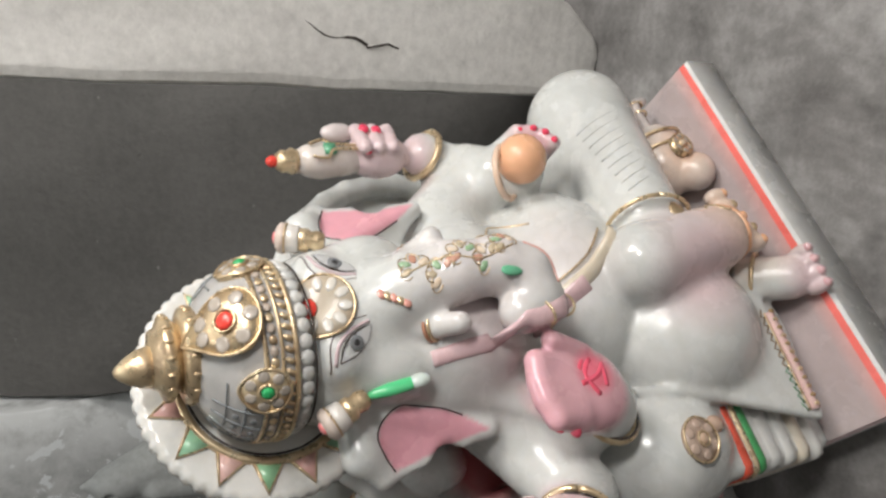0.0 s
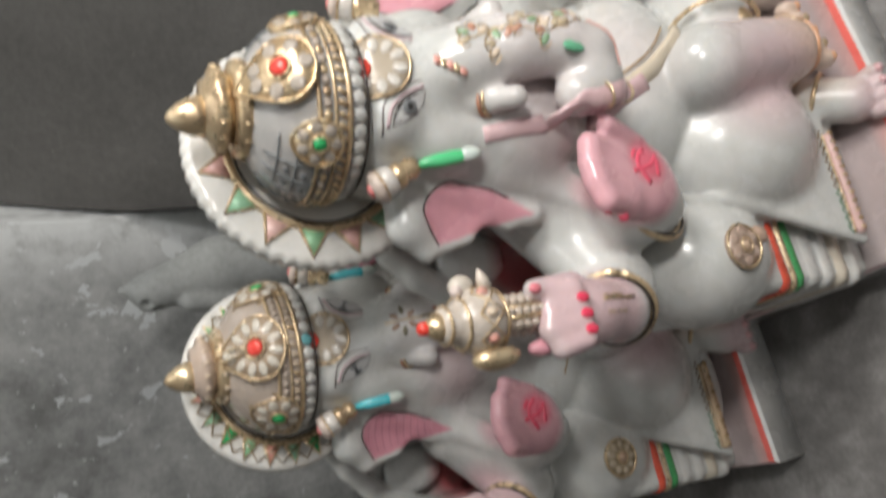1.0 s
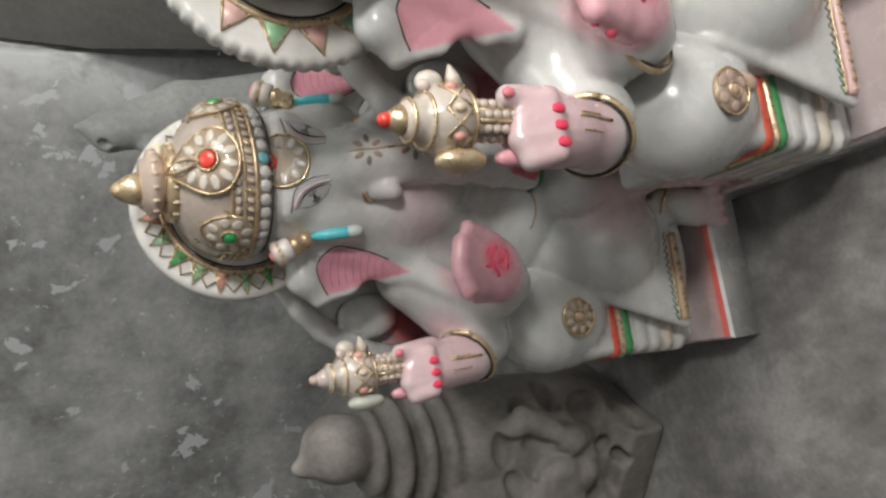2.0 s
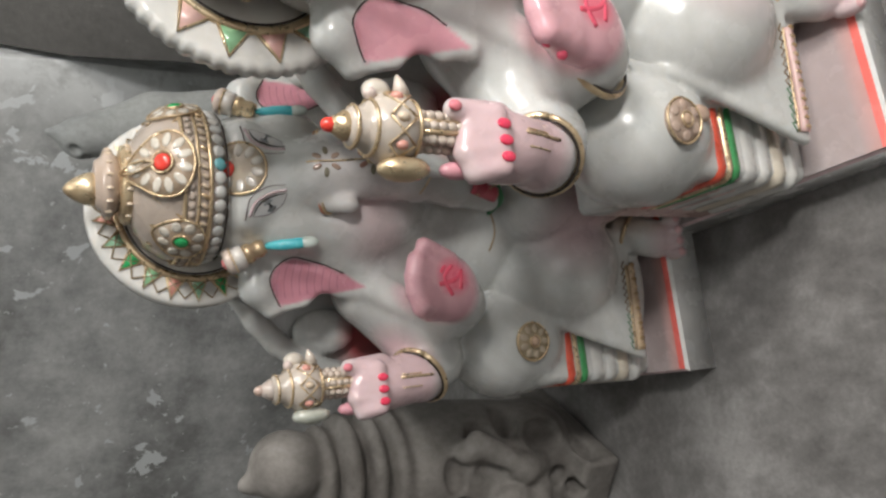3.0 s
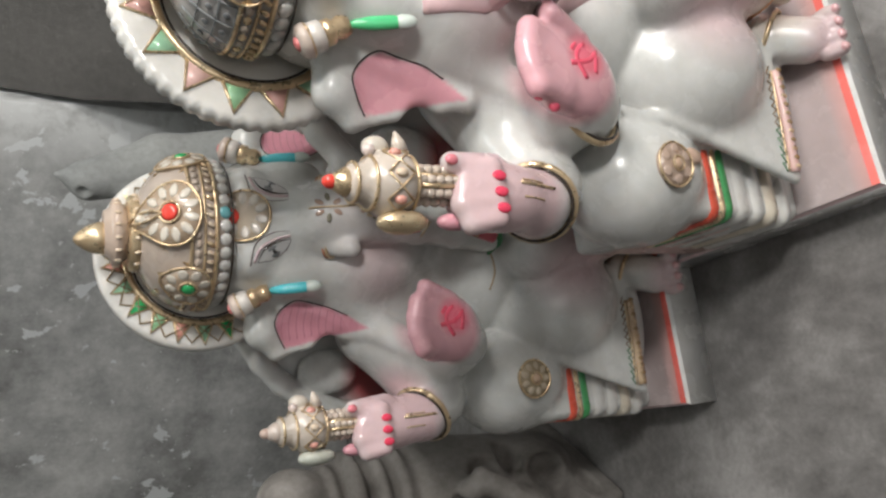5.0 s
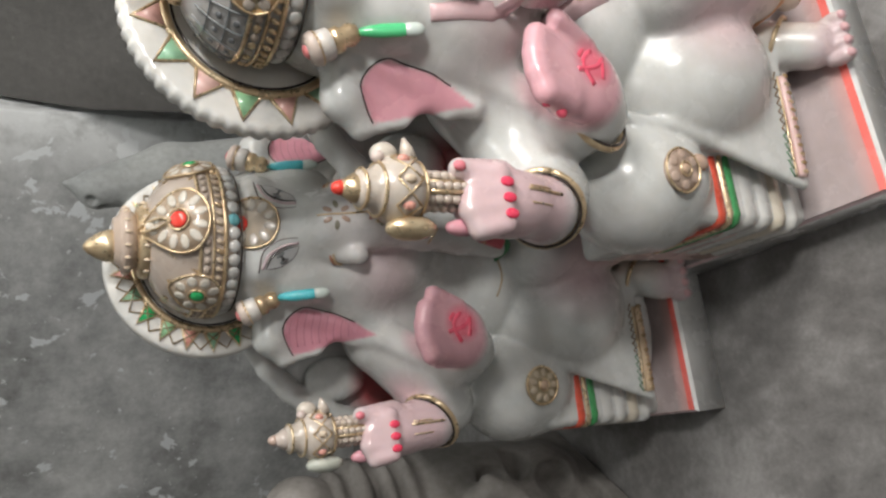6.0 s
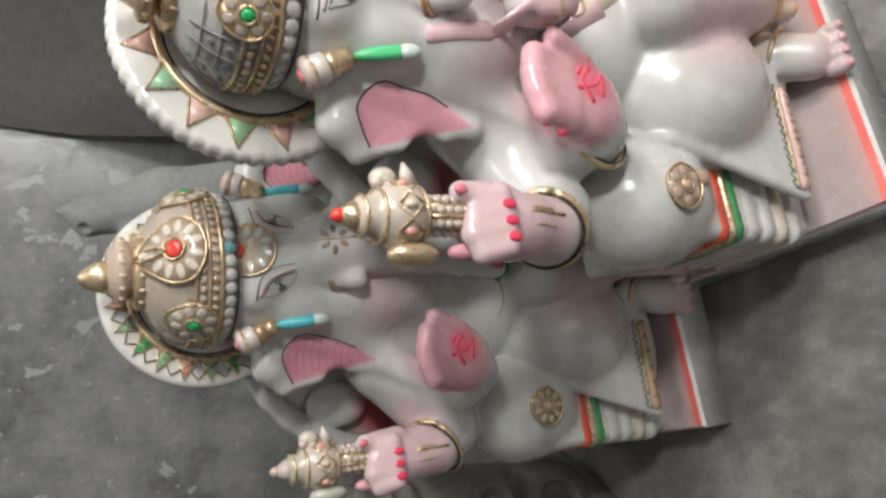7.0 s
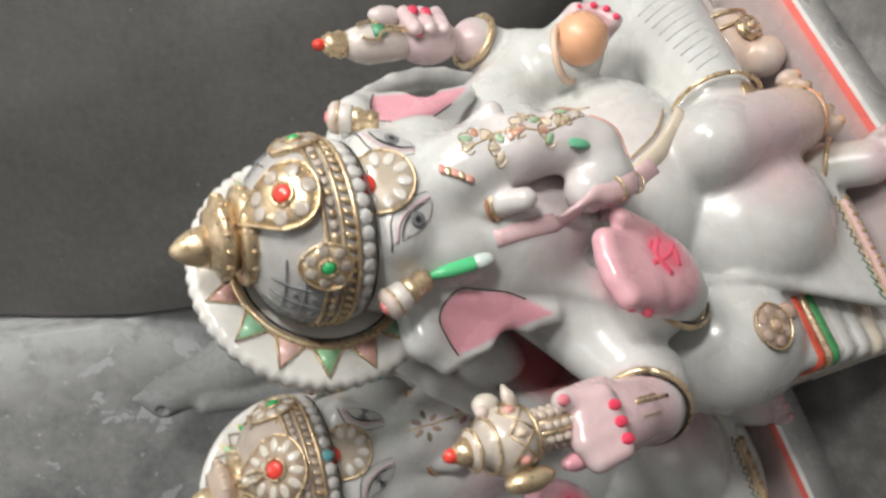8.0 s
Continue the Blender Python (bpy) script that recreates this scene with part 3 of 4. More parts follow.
def on_crown(c, th, h, out=0.0, slim=1.0):
    """A place on the crown: th round it from the front towards the statue's right, h above its rim."""
    hs, rs = zip(*CROWN)
    r = np.interp(h, hs, rs) * slim
    slope = (np.interp(h + 0.004, hs, rs) - np.interp(h - 0.004, hs, rs)) / 0.008
    n = np.array((-math.sin(th), -math.cos(th), -slope))
    n /= np.linalg.norm(n)
    return np.array(c) + np.array((-math.sin(th) * r, -math.cos(th) * r, h)) + out * n, n


def frame_of(n, up=(0, 0, 1)):
    x = np.cross(up, n)
    x /= np.linalg.norm(x) + 1e-9
    return np.array([x, np.cross(n, x), n])


def medallion(T, place, size, petals, gem, tip=0.0, petal_paint=(0.42, 0.37, 0.32), shape=1.0, lift=0.0045, slot=1, plate=CREAM):
    """A raised gilded rosette on a curved skin; place(a, b, out): a across, b up, in metres."""
    n = 26
    w = np.arange(n) / n * 2 * math.pi
    rim = []
    for t in w:
        stretch = 1 + tip * max(0, math.sin(t)) ** 6
        rim.append((size * math.cos(t), size * shape * math.sin(t) * stretch))
    top = [place(a * 0.95, b * 0.95, lift)[0] for a, b in rim]
    low = [place(a, b, -0.003)[0] for a, b in rim]
    mid = [place(a * 0.5, b * 0.5, lift + 0.0005)[0] for a, b in rim]
    k = n
    faces = [(i, (i + 1) % k, k + (i + 1) % k, k + i) for i in range(k)]
    faces += [(k + i, k + (i + 1) % k, 2 * k + (i + 1) % k, 2 * k + i) for i in range(k)] + [tuple(range(2 * k, 3 * k))]
    T.put(low + top + mid, faces, plate, slot)
    T.tube(top + top[:1], 0.0013, CREAM, 1)
    for i in range(petals):
        t = (i + 0.5) / petals * 2 * math.pi + math.pi / 2
        q = 0.66 * (1 + 0.3 * tip * max(0, math.sin(t)) ** 6)
        p, nn = place(size * q * math.cos(t), size * shape * q * math.sin(t), lift)
        f = frame_of(nn)
        rad = math.cos(t) * f[0] + math.sin(t) * f[1]
        tan = np.cross(nn, rad)
        T.bead(p, (size * 0.26, size * 1.7 / max(petals, 5), 0.0009), petal_paint, 0, [rad, tan, nn], 8)
    if gem:
        p, nn = place(0, 0, lift + 0.001)
        f = frame_of(nn)
        T.bead(p, (size * 0.27, size * 0.27, 0.0025), gem, 0, f, 10)
        T.tube([p + size * 0.33 * (math.cos(t) * f[0] + math.sin(t) * f[1]) for t in np.linspace(0, 2 * math.pi, 17)], 0.0012, CREAM, 1)


def ring(T, c, axis, r, thick, slot=1, colour=CREAM, n=28, oval=(1, 1)):
    axis = np.asarray(axis, float) / np.linalg.norm(axis)
    f = frame_of(axis, (0.2, 0.3, 0.9))
    T.tube([np.asarray(c) + r * (oval[0] * math.cos(t) * f[0] + oval[1] * math.sin(t) * f[1]) for t in np.linspace(0, 2 * math.pi, n)], thick, colour, slot)


def mace(T, base, length, gold_top):
    """A short club held upright: a beaded shaft, a bulging head with a side lobe and loop, and a pointed tip."""
    b = np.array(base)
    z = np.array((0, 0, 1.0))
    L = length
    T.lathe(b, z, [(0, 0.0115), (L * 0.4, 0.0115)], (0.55, 0.48, 0.40), 0, 12)
    for i in range(5):
        for t in range(8):
            a = t / 8 * 2 * math.pi
            T.bead(b + (0.0125 * math.cos(a), 0.0125 * math.sin(a), L * (0.04 + 0.08 * i)), (0.0045, 0.0045, 0.0048), (0.58, 0.50, 0.43), 0, None, 6)
    for a in (-1.9, -1.35):
        T.tube([b + (0.0135 * math.cos(a), 0.0135 * math.sin(a), h) for h in (0, L * 0.2, L * 0.4)], 0.002, CREAM, 1)
    h0 = L * 0.4
    T.lathe(b, z, [(h0, 0.015), (h0 + 0.004, 0.021), (h0 + 0.012, 0.025), (h0 + 0.026, 0.0245), (h0 + 0.034, 0.019), (h0 + 0.04, 0.014), (h0 + 0.046, 0.0145), (h0 + 0.05, 0.011)], (0.56, 0.50, 0.44), 0, 20)
    for h, r in ((h0 + 0.003, 0.021), (h0 + 0.034, 0.0195), (h0 + 0.046, 0.0145)):
        ring(T, b + (0, 0, h), z, r, 0.0014)
    for i in range(8):
        a, a2 = i / 8 * 2 * math.pi, (i + 0.5) / 8 * 2 * math.pi
        T.tube([b + (0.0255 * math.cos(t), 0.0255 * math.sin(t), h) for t, h in ((a, h0 + 0.008), (a2, h0 + 0.018), (a + 2 * math.pi / 8, h0 + 0.008))], 0.001, CREAM, 1)
        T.tube([b + (0.0255 * math.cos(t), 0.0255 * math.sin(t), h) for t, h in ((a, h0 + 0.028), (a2, h0 + 0.018), (a + 2 * math.pi / 8, h0 + 0.028))], 0.001, CREAM, 1)
        T.bead(b + (0.0245 * math.cos(a), 0.0245 * math.sin(a), h0 + 0.018), (0.004, 0.004, 0.005), SALMON if i % 2 else CREAM, 0, None, 6)
    T.lathe(b + (0, 0, h0 + 0.048), z, [(0, 0.010), (0.004, 0.0108), (0.009, 0.0075), (0.013, 0.005)], PEACH if gold_top else (0.58, 0.5, 0.45), 1 if gold_top else 0, 14)
    T.bead(b + (0, 0, h0 + 0.0615), (0.0055, 0.0055, 0.0065), RED if gold_top else (0.55, 0.42, 0.36), 0, None, 10)
    T.bead(b + (-0.03, -0.004, h0 + 0.012), (0.009, 0.012, 0.02), PEACH if gold_top else (0.5, 0.52, 0.46), 1 if gold_top else 0, None, 12)
    T.bead(b + (0.027, -0.002, h0 + 0.026), (0.0085, 0.008, 0.0105), (0.62, 0.57, 0.50), 0, None, 12)
    T.bead(b + (0.022, -0.008, h0 + 0.034), (0.005, 0.005, 0.005), (0.66, 0.56, 0.52), 0, None, 8)
    T.lathe(b + (0.022, -0.006, h0 + 0.008), (0.85, -0.2, 0.25), [(0, 0.006), (0.008, 0.005), (0.016, 0.001)], (0.62, 0.55, 0.48), 0, 10)


def decorate(T, S, hx, arm, trunk, left, first):
    # crown: dome, rings and finial
    c = np.array((hx, 0.10, 0.614))
    top = c - (0, 0, 0.014)
    slim = 0.93 if first else 1.0
    if first:
        c[0] -= 0.004
    T.lathe(c, (0, 0, 1), [(h, r * slim) for h, r in CROWN], (0.44, 0.43, 0.42) if first else (0.43, 0.365, 0.315), 0, 44)
    gold_finial = 1 if first else 0
    T.lathe(top, (0, 0, 1), [(0.072, 0.032), (0.076, 0.039), (0.086, 0.039), (0.089, 0.031)], CREAM, 1, 28)
    T.lathe(top, (0, 0, 1), [(0.088, 0.027), (0.092, 0.029), (0.095, 0.034), (0.102, 0.034), (0.105, 0.026), (0.11, 0.023)], (0.5, 0.4, 0.33), gold_finial, 28)
    T.lathe(top, (-0.05, 0, 1), [(0.106, 0.013), (0.111, 0.017), (0.119, 0.0155), (0.128, 0.011), (0.134, 0.0065), (0.1375, 0.002)], PEACH, 1, 20)
    for i in range(16):
        a = i / 16 * 2 * math.pi
        for h, r in ((0.081, 0.039), (0.0985, 0.034)):
            T.bead(top + (r * math.cos(a), r * math.sin(a), h), (0.0022, 0.0022, 0.0036), CREAM, 1 if first else 0, None, 6)

    def at(th0, h0):
        hs, rs = zip(*CROWN)
        r0 = np.interp(h0, hs, rs)
        return lambda a, b, out: on_crown(c, th0 - a / r0, h0 + b * 0.9, out, slim=slim)
    # gilded band round the rim
    for h, q in ((0.001, 0.0022), (0.012, 0.0015), (0.024, 0.002)):
        T.tube([on_crown(c, t, h, 0.001, slim=slim)[0] for t in np.linspace(-2.2, 2.2, 60)], q, CREAM, 1)
    for i in range(34):
        t = -1.9 + 3.8 * i / 33
        p, n = on_crown(c, t, 0.0065, 0.0015, slim=slim)
        f = frame_of(n)
        d = f[0] * 0.5 + f[1] * 0.86
        T.bead(p, (0.0048, 0.0026, 0.0022), (0.5, 0.41, 0.31) if not first else CREAM, 1 if first else int(i % 5 == 0), [d, np.cross(n, d), n], 6)
        p, n = on_crown(c, t, 0.018, 0.0015, slim=slim)
        T.bead(p, (0.0045, 0.0035, 0.0014), (0.46, 0.39, 0.33), 1 if first and i % 2 else 0, frame_of(n), 6)
    # row of white stones below the band
    for i in range(21):
        t = -1.75 + 3.5 * i / 20
        p, n = on_crown(c, t, -0.0085, 0.0003, slim=slim)
        blue = not first and i == 10
        T.bead(p, (0.0068, 0.0069, 0.0026), (0.16, 0.42, 0.46) if blue else (0.62, 0.62, 0.60), 0, frame_of(n), 8)
    T.tube([on_crown(c, t, -0.016, 0.0005, slim=slim)[0] for t in np.linspace(-1.8, 1.8, 50)], 0.0009, INK)
    # rosettes
    tan = (0.40, 0.315, 0.235)
    if first:
        medallion(T, at(0.0, 0.044), 0.027, 7, RED, 0.15, shape=0.9, lift=0.0085)
    else:
        medallion(T, at(0.0, 0.040), 0.032, 12, RED, 0.35, (0.60, 0.56, 0.49), 0.9, 0.006, 0, tan)
        # a tear-shaped loop above the red stone
        q = at(0.0, 0.040)
        T.tube([q(0.0085 * math.sin(t) * math.sin(t / 2), 0.018 + 0.0125 * -math.cos(t), 0.0085)[0] for t in np.linspace(0, 2 * math.pi, 22)], 0.0013, CREAM, 1)
        T.bead(q(0, 0.022, 0.0065)[0], (0.005, 0.0025, 0.006), (0.62, 0.58, 0.5), 0, None, 8)
    for s in (-1, 1):
        if first:
            medallion(T, at(s * 0.8, 0.024), 0.0195, 7, GREEN, 0.1)
        else:
            medallion(T, at(s * 1.0, 0.024), 0.025, 8, GREEN, 0.1, (0.60, 0.56, 0.49), 1.0, 0.0035, 0, tan)
    if first:
        # quartered field of the dome, with dots
        for s in (-1, 1):
            for h in (0.026, 0.038, 0.050):
                T.tube([on_crown(c, s * t, h, 0.0012, slim=slim)[0] for t in np.linspace(0.75, 2.3, 18)], 0.0007, (0.22, 0.24, 0.25))
            for t in (1.1, 1.35, 1.62, 1.9):
                T.tube([on_crown(c, s * t, h, 0.0012, slim=slim)[0] for h in np.linspace(0.024, 0.058, 10)], 0.0007, (0.22, 0.24, 0.25))
                for h in (0.032, 0.044):
                    p, n = on_crown(c, s * (t + 0.13), h, 0.001, slim=slim)
                    T.bead(p, (0.003, 0.003, 0.0008), (0.16, 0.17, 0.18), 0, frame_of(n), 8)
    else:
        for i in range(9):
            t = -1.9 + 3.8 * i / 8
            T.tube([on_crown(c, t + d, h, 0.001, slim=slim)[0] for d, h in ((-0.2, 0.026), (0, 0.05), (0.2, 0.026))], 0.0012, CREAM, 1)
    # half rosette on the brow
    fc = on(S, [(hx, -0.02, 0.583)])[0]

    def brow(a, b, out):
        p = on(S, [(hx + a, -0.03, 0.584 + b)])[0]
        n = normal(S, p)[0]
        return p + out * n, n
    medallion(T, brow, 0.028, 10, None, shape=0.9, petal_paint=(0.62, 0.59, 0.54), slot=0, plate=(0.50, 0.43, 0.34), lift=0.003)
    p, n = brow(0, 0.010, 0.0055)
    T.bead(p, (0.009, 0.008, 0.003), RED, 0, frame_of(n), 10)
    # disc behind the crown
    d = np.array((hx - 0.01, 0.15, 0.607))
    R = 0.112 if first else 0.109
    T.lathe(d, (0, 1, 0), [(0.0, R - 0.008), (0.001, R - 0.003), (0.006, R), (0.014, R), (0.02, R - 0.006)], (0.70, 0.69, 0.66), 0, 168, 0.022 if first else 0.0, 56)

    def disc(a, r, out=0.0):
        return d + np.array((-math.sin(a) * r, -out, math.cos(a) * r))
    T.tube([disc(a, 0.079) for a in np.linspace(0, 2 * math.pi, 70)], 0.0044, CREAM, 1)
    T.tube([disc(a, 0.073) for a in np.linspace(0, 2 * math.pi, 70)], 0.0012, INK)
    teeth = 16 if first else 22
    for i in range(teeth):
        a0, a1 = i / teeth * 2 * math.pi, (i + 1) / teeth * 2 * math.pi
        am = (a0 + a1) / 2
        q = 0.1 * (a1 - a0)
        A, B, C = disc(a0 + q, 0.081, 0.001), disc(a1 - q, 0.081, 0.001), disc(am, R - 0.0065, 0.001)
        T.plate([A, B, C], (0, -0.001, 0), ((0.70, 0.42, 0.38), MINT, (0.74, 0.50, 0.46), (0.30, 0.55, 0.33))[i % 4] if first or i % 2 else GREEN if i % 4 else SALMON)
        T.tube([A, C, B, A], 0.0019, CREAM, 1)
        if not first:
            T.tube([disc(am - 0.1, 0.082, 0.0015), disc(a1, R - 0.008, 0.0015), disc(a1 + (a1 - am) + 0.1, 0.082, 0.0015)], 0.0011, (0.30, 0.23, 0.14), 0)
    # ear ornaments, with a coloured drop
    drop = (0.10, 0.58, 0.25) if first else CYAN
    for s in (-1, 1):
        a, b = np.array((hx + 0.073 * s, 0.06, 0.557)), np.array((hx + 0.088 * s, 0.073, 0.594))
        ax = b - a
        ln = np.linalg.norm(ax)
        T.lathe(a, ax, [(0, 0.007), (ln * 0.15, 0.0095), (ln * 0.3, 0.008), (ln * 0.36, 0.0105), (ln * 0.5, 0.0105), (ln * 0.53, 0.009)], CREAM, 1, 16)
        T.lathe(a, ax, [(ln * 0.52, 0.0105), (ln * 0.56, 0.0125), (ln * 0.78, 0.013), (ln * 0.82, 0.011)], (0.68, 0.64, 0.6), 0, 16)
        T.lathe(a, ax, [(ln * 0.8, 0.012), (ln * 0.84, 0.0145), (ln * 0.95, 0.0135), (ln * 1.02, 0.009)], (0.62, 0.52, 0.46), 0, 16)
        T.bead(b + ax / ln * 0.001, (0.006, 0.006, 0.003), (0.78, 0.25, 0.25), 0, frame_of(ax / ln), 10)
        ring(T, a + ax * 0.81, ax, 0.0132, 0.0011)
        e = np.array((hx + 0.072 * s, 0.043, 0.508))
        t = (e - a) / np.linalg.norm(e - a)
        side = np.cross(t, (0, 1, 0))
        nrm = np.cross(t, side / np.linalg.norm(side))
        if not first or s < 0:
            T.bead((a + e) / 2, (np.linalg.norm(e - a) * 0.55, 0.0062, 0.0045), drop, 0, [t, side / np.linalg.norm(side), nrm], 10)
            T.bead(a * 0.15 + e * 0.85, (0.011, 0.0064, 0.0047), (0.6, 0.68, 0.64), 0, [t, side / np.linalg.norm(side), nrm], 10)
        # dark outline of the pink of the ear
        rim = EAR_PINK[8:] + EAR_PINK[:5]
        T.tube(on(S, curve([(hx + u * s, 0.04, z) for u, z in rim], 34), back=0.0002), 0.0008, INK)
        if not first:
            for i in range(9):
                z = 0.472 + 0.0078 * i
                u0, u1 = np.interp(z, [0.468, 0.495, 0.52, 0.54], [0.101, 0.089, 0.083, 0.094]), np.interp(z, [0.465, 0.505, 0.535], [0.116, 0.121, 0.124])
                T.tube(on(S, [(hx + s * (u0 + (u1 - u0) * q), 0.04, z + 0.003 * math.sin(q * 3)) for q in np.linspace(0.05, 0.95, 7)]), 0.0005, (0.52, 0.24, 0.30))
        # eyes: lids, brow, iris
        ex, ez = (hx + 0.035 * s, 0.565) if first else (hx + (0.036 if s < 0 else 0.03) * s, 0.556)
        lean = radians(22 if first else 30)

        def eye(pts, n=14, back=0.0003):
            """Places round the eye: u outwards, v up, leaned up at the outer corner."""
            q = curve([(u, v, 0) for u, v in pts], n) * 1.12
            c, d = math.cos(lean), math.sin(lean)
            return on(S, [(ex + s * (u * c - v * d), -0.02, ez + u * d + v * c) for u, v, _ in q], back=back)
        up = eye([(0.0170, 0.0078), (0.0054, 0.0085), (-0.0071, 0.0009), (-0.0135, -0.0078)])
        lowl = eye([(0.0170, 0.0078), (0.0078, -0.0030), (-0.0045, -0.0090), (-0.0135, -0.0078)])
        T.tube(up, np.r_[np.linspace(0.0005, 0.0013, 7), np.linspace(0.0013, 0.0005, 7)], INK)
        T.tube(lowl, 0.0006, (0.15, 0.13, 0.13))
        T.put(np.concatenate([up, lowl[::-1]]) - (0, 0.0006, 0), [tuple(range(28)) if s < 0 else tuple(range(28))[::-1]], (0.52, 0.52, 0.52))
        T.tube(eye([(0.0185, 0.0105), (0.0054, 0.0118), (-0.0080, 0.0042), (-0.0161, -0.0059)], back=-0.0005), 0.0018, (0.56, 0.44, 0.46), 0, 6)
        T.tube(eye([(0.0225, 0.0120), (0.0050, 0.0178), (-0.0108, 0.0098), (-0.0189, -0.0030)]), np.linspace(0.0009, 0.0003, 14), (0.16, 0.13, 0.13))
        ip = eye([(0.001, 0.0003), (0.0012, 0.0003)], 2)[0] - (0, 0.0006, 0)
        inn = normal(S, ip)[0]
        T.bead(ip + inn * 0.0012, (0.0066, 0.0066, 0.0009), (0.20, 0.21, 0.22), 0, frame_of(inn), 12)
        T.bead(ip + inn * 0.0019, (0.003, 0.003, 0.0008), (0.03, 0.03, 0.03), 0, frame_of(inn), 10)
        # gilt collars of the tusks
        ring(T, (hx + 0.0335 * s, 0.0275, 0.4955), (0.016 * s, -0.043, -0.033), 0.0122, 0.0016)
        ring(T, (hx + 0.0325 * s, 0.0305, 0.4978), (0.016 * s, -0.043, -0.033), 0.0122, 0.0018, 0, (0.45, 0.22, 0.14))
    # painted trunk
    if first:
        for i in range(5):
            q = on(S, [(hx - 0.004 - 0.003 * i, -0.06, 0.54 - 0.0045 * i)])[0]
            T.bead(q, (0.005, 0.0018, 0.004), SALMON, i % 2, None, 8)
        for i in range(5):
            z = 0.512 - 0.019 * i
            x = hx + (0.009, -0.002, 0.010, 0.001, 0.011)[i]
            for k in range(4):
                a = (k - 1.1) * 1.05 + (0.5 if i % 2 else 0)
                q = on(S, [(x + 0.0085 * math.cos(a), -0.06, z + 0.0085 * math.sin(a))])[0]
                nn = normal(S, q)[0]
                f = frame_of(nn)
                rad = math.cos(a) * f[0] + math.sin(a) * f[1]
                T.bead(q, (0.006, 0.0035, 0.0009), (CREAM, (0.55, 0.30, 0.22), (0.30, 0.45, 0.28), (0.5, 0.42, 0.3))[(k + i) % 4], 0, [rad, np.cross(nn, rad), nn], 6)
                T.tube(on(S, [(x + 0.0085 * math.cos(a) + 0.0066 * math.cos(b), -0.06, z + 0.0085 * math.sin(a) + 0.0045 * math.sin(b)) for b in np.linspace(a - 1.9, a + 1.9, 9)], back=0.0003), 0.0006, (0.28, 0.2, 0.1), 1 if k % 2 else 0)
        T.tube(on(S, curve([(hx + 0.004, -0.06, 0.525), (hx + 0.01, -0.06, 0.49), (hx + 0.001, -0.06, 0.46), (hx + 0.008, -0.06, 0.43)], 24), back=0.0003), 0.0008, (0.3, 0.22, 0.1), 1)
        T.bead(on(S, [(hx - 0.014, -0.06, 0.437)])[0], (0.006, 0.002, 0.012), (0.16, 0.5, 0.3), 0, None, 8)
        T.tube(on(S, curve([(hx + 0.012, -0.06, 0.415), (hx - 0.008, -0.06, 0.398), (hx - 0.03, -0.06, 0.396)], 12)), 0.0012, (0.6, 0.3, 0.25))
    else:
        for z, col in ((0.507, (0.42, 0.30, 0.24)), (0.463, (0.42, 0.22, 0.18))):
            for k in range(6):
                a = k / 6 * 2 * math.pi
                q = on(S, [(hx + 0.0115 * math.cos(a), -0.06, z + 0.0105 * math.sin(a))])[0]
                nn = normal(S, q)[0]
                f = frame_of(nn)
                rad = math.cos(a) * f[0] + math.sin(a) * f[1]
                T.bead(q, (0.0055, 0.003, 0.0007), col if k % 3 else (0.26, 0.24, 0.18), 0, [rad, np.cross(nn, rad), nn], 8)
        T.tube(on(S, [(hx, -0.06, z) for z in np.linspace(0.526, 0.445, 14)], back=0.0004), 0.0011, CREAM, 1)
        T.bead(on(S, [(hx - 0.012, -0.06, 0.418)])[0], (0.004, 0.0015, 0.006), GREEN, 0, None, 8)
        T.tube(on(S, curve([(hx + 0.02, -0.06, 0.405), (hx - 0.006, -0.06, 0.397), (hx - 0.034, -0.06, 0.41)], 14)), 0.001, CREAM, 1)
    # pink sash from the neck to the belly
    sash = on(S, curve([(hx - 0.058, -0.04, 0.50), (-0.078, -0.04, 0.44), (-0.074, -0.04, 0.405), (-0.058, -0.04, 0.365), (-0.034, -0.04, 0.315)], 30))
    if first:
        T.tube(sash, np.linspace(0.007, 0.0125, 30), (0.68, 0.48, 0.50), 0, 10, 0.4)
    for i in (13, 18, 22) if first else ():
        t = sash[i + 1] - sash[i - 1]
        ring(T, sash[i], t, 0.0098, 0.0013)
    if first:
        T.tube(on(S, curve([(-0.04, -0.04, 0.34), (-0.022, -0.04, 0.305), (0.008, -0.04, 0.275)], 16)), 0.0105, (0.68, 0.60, 0.48), 0, 8, 0.5)
    T.tube(on(S, curve([(-0.026, -0.04, 0.345), (-0.008, -0.04, 0.31), (0.02, -0.04, 0.283)], 16), back=0.004), 0.0012, CREAM, 1)
    if first:
        for x, z in ((0.03, 0.40), (0.05, 0.37)):
            T.tube(on(S, curve([(x - 0.02, -0.04, z + 0.03), (x + 0.01, -0.04, z), (x, -0.04, z - 0.035)], 14)), 0.0012, CREAM, 1)
    if not first:
        T.tube(on(S, curve([(-0.016, -0.06, 0.35), (-0.022, -0.06, 0.315)], 8)), 0.009, (0.55, 0.09, 0.12), 0, 8, 0.6)
        T.tube(on(S, curve([(-0.012, -0.06, 0.312), (-0.034, -0.06, 0.300)], 8)), 0.005, (0.05, 0.22, 0.09), 0, 8, 0.6)
        T.tube(on(S, curve([(-0.034, -0.06, 0.300), (-0.055, -0.06, 0.294), (-0.075, -0.06, 0.298)], 14)), 0.0012, (0.42, 0.32, 0.2))
    # raised hand with its club
    e, w, h = arm
    ax = np.array(w) - np.array(e)
    ring(T, np.array(w), ax, 0.0335, 0.0034)
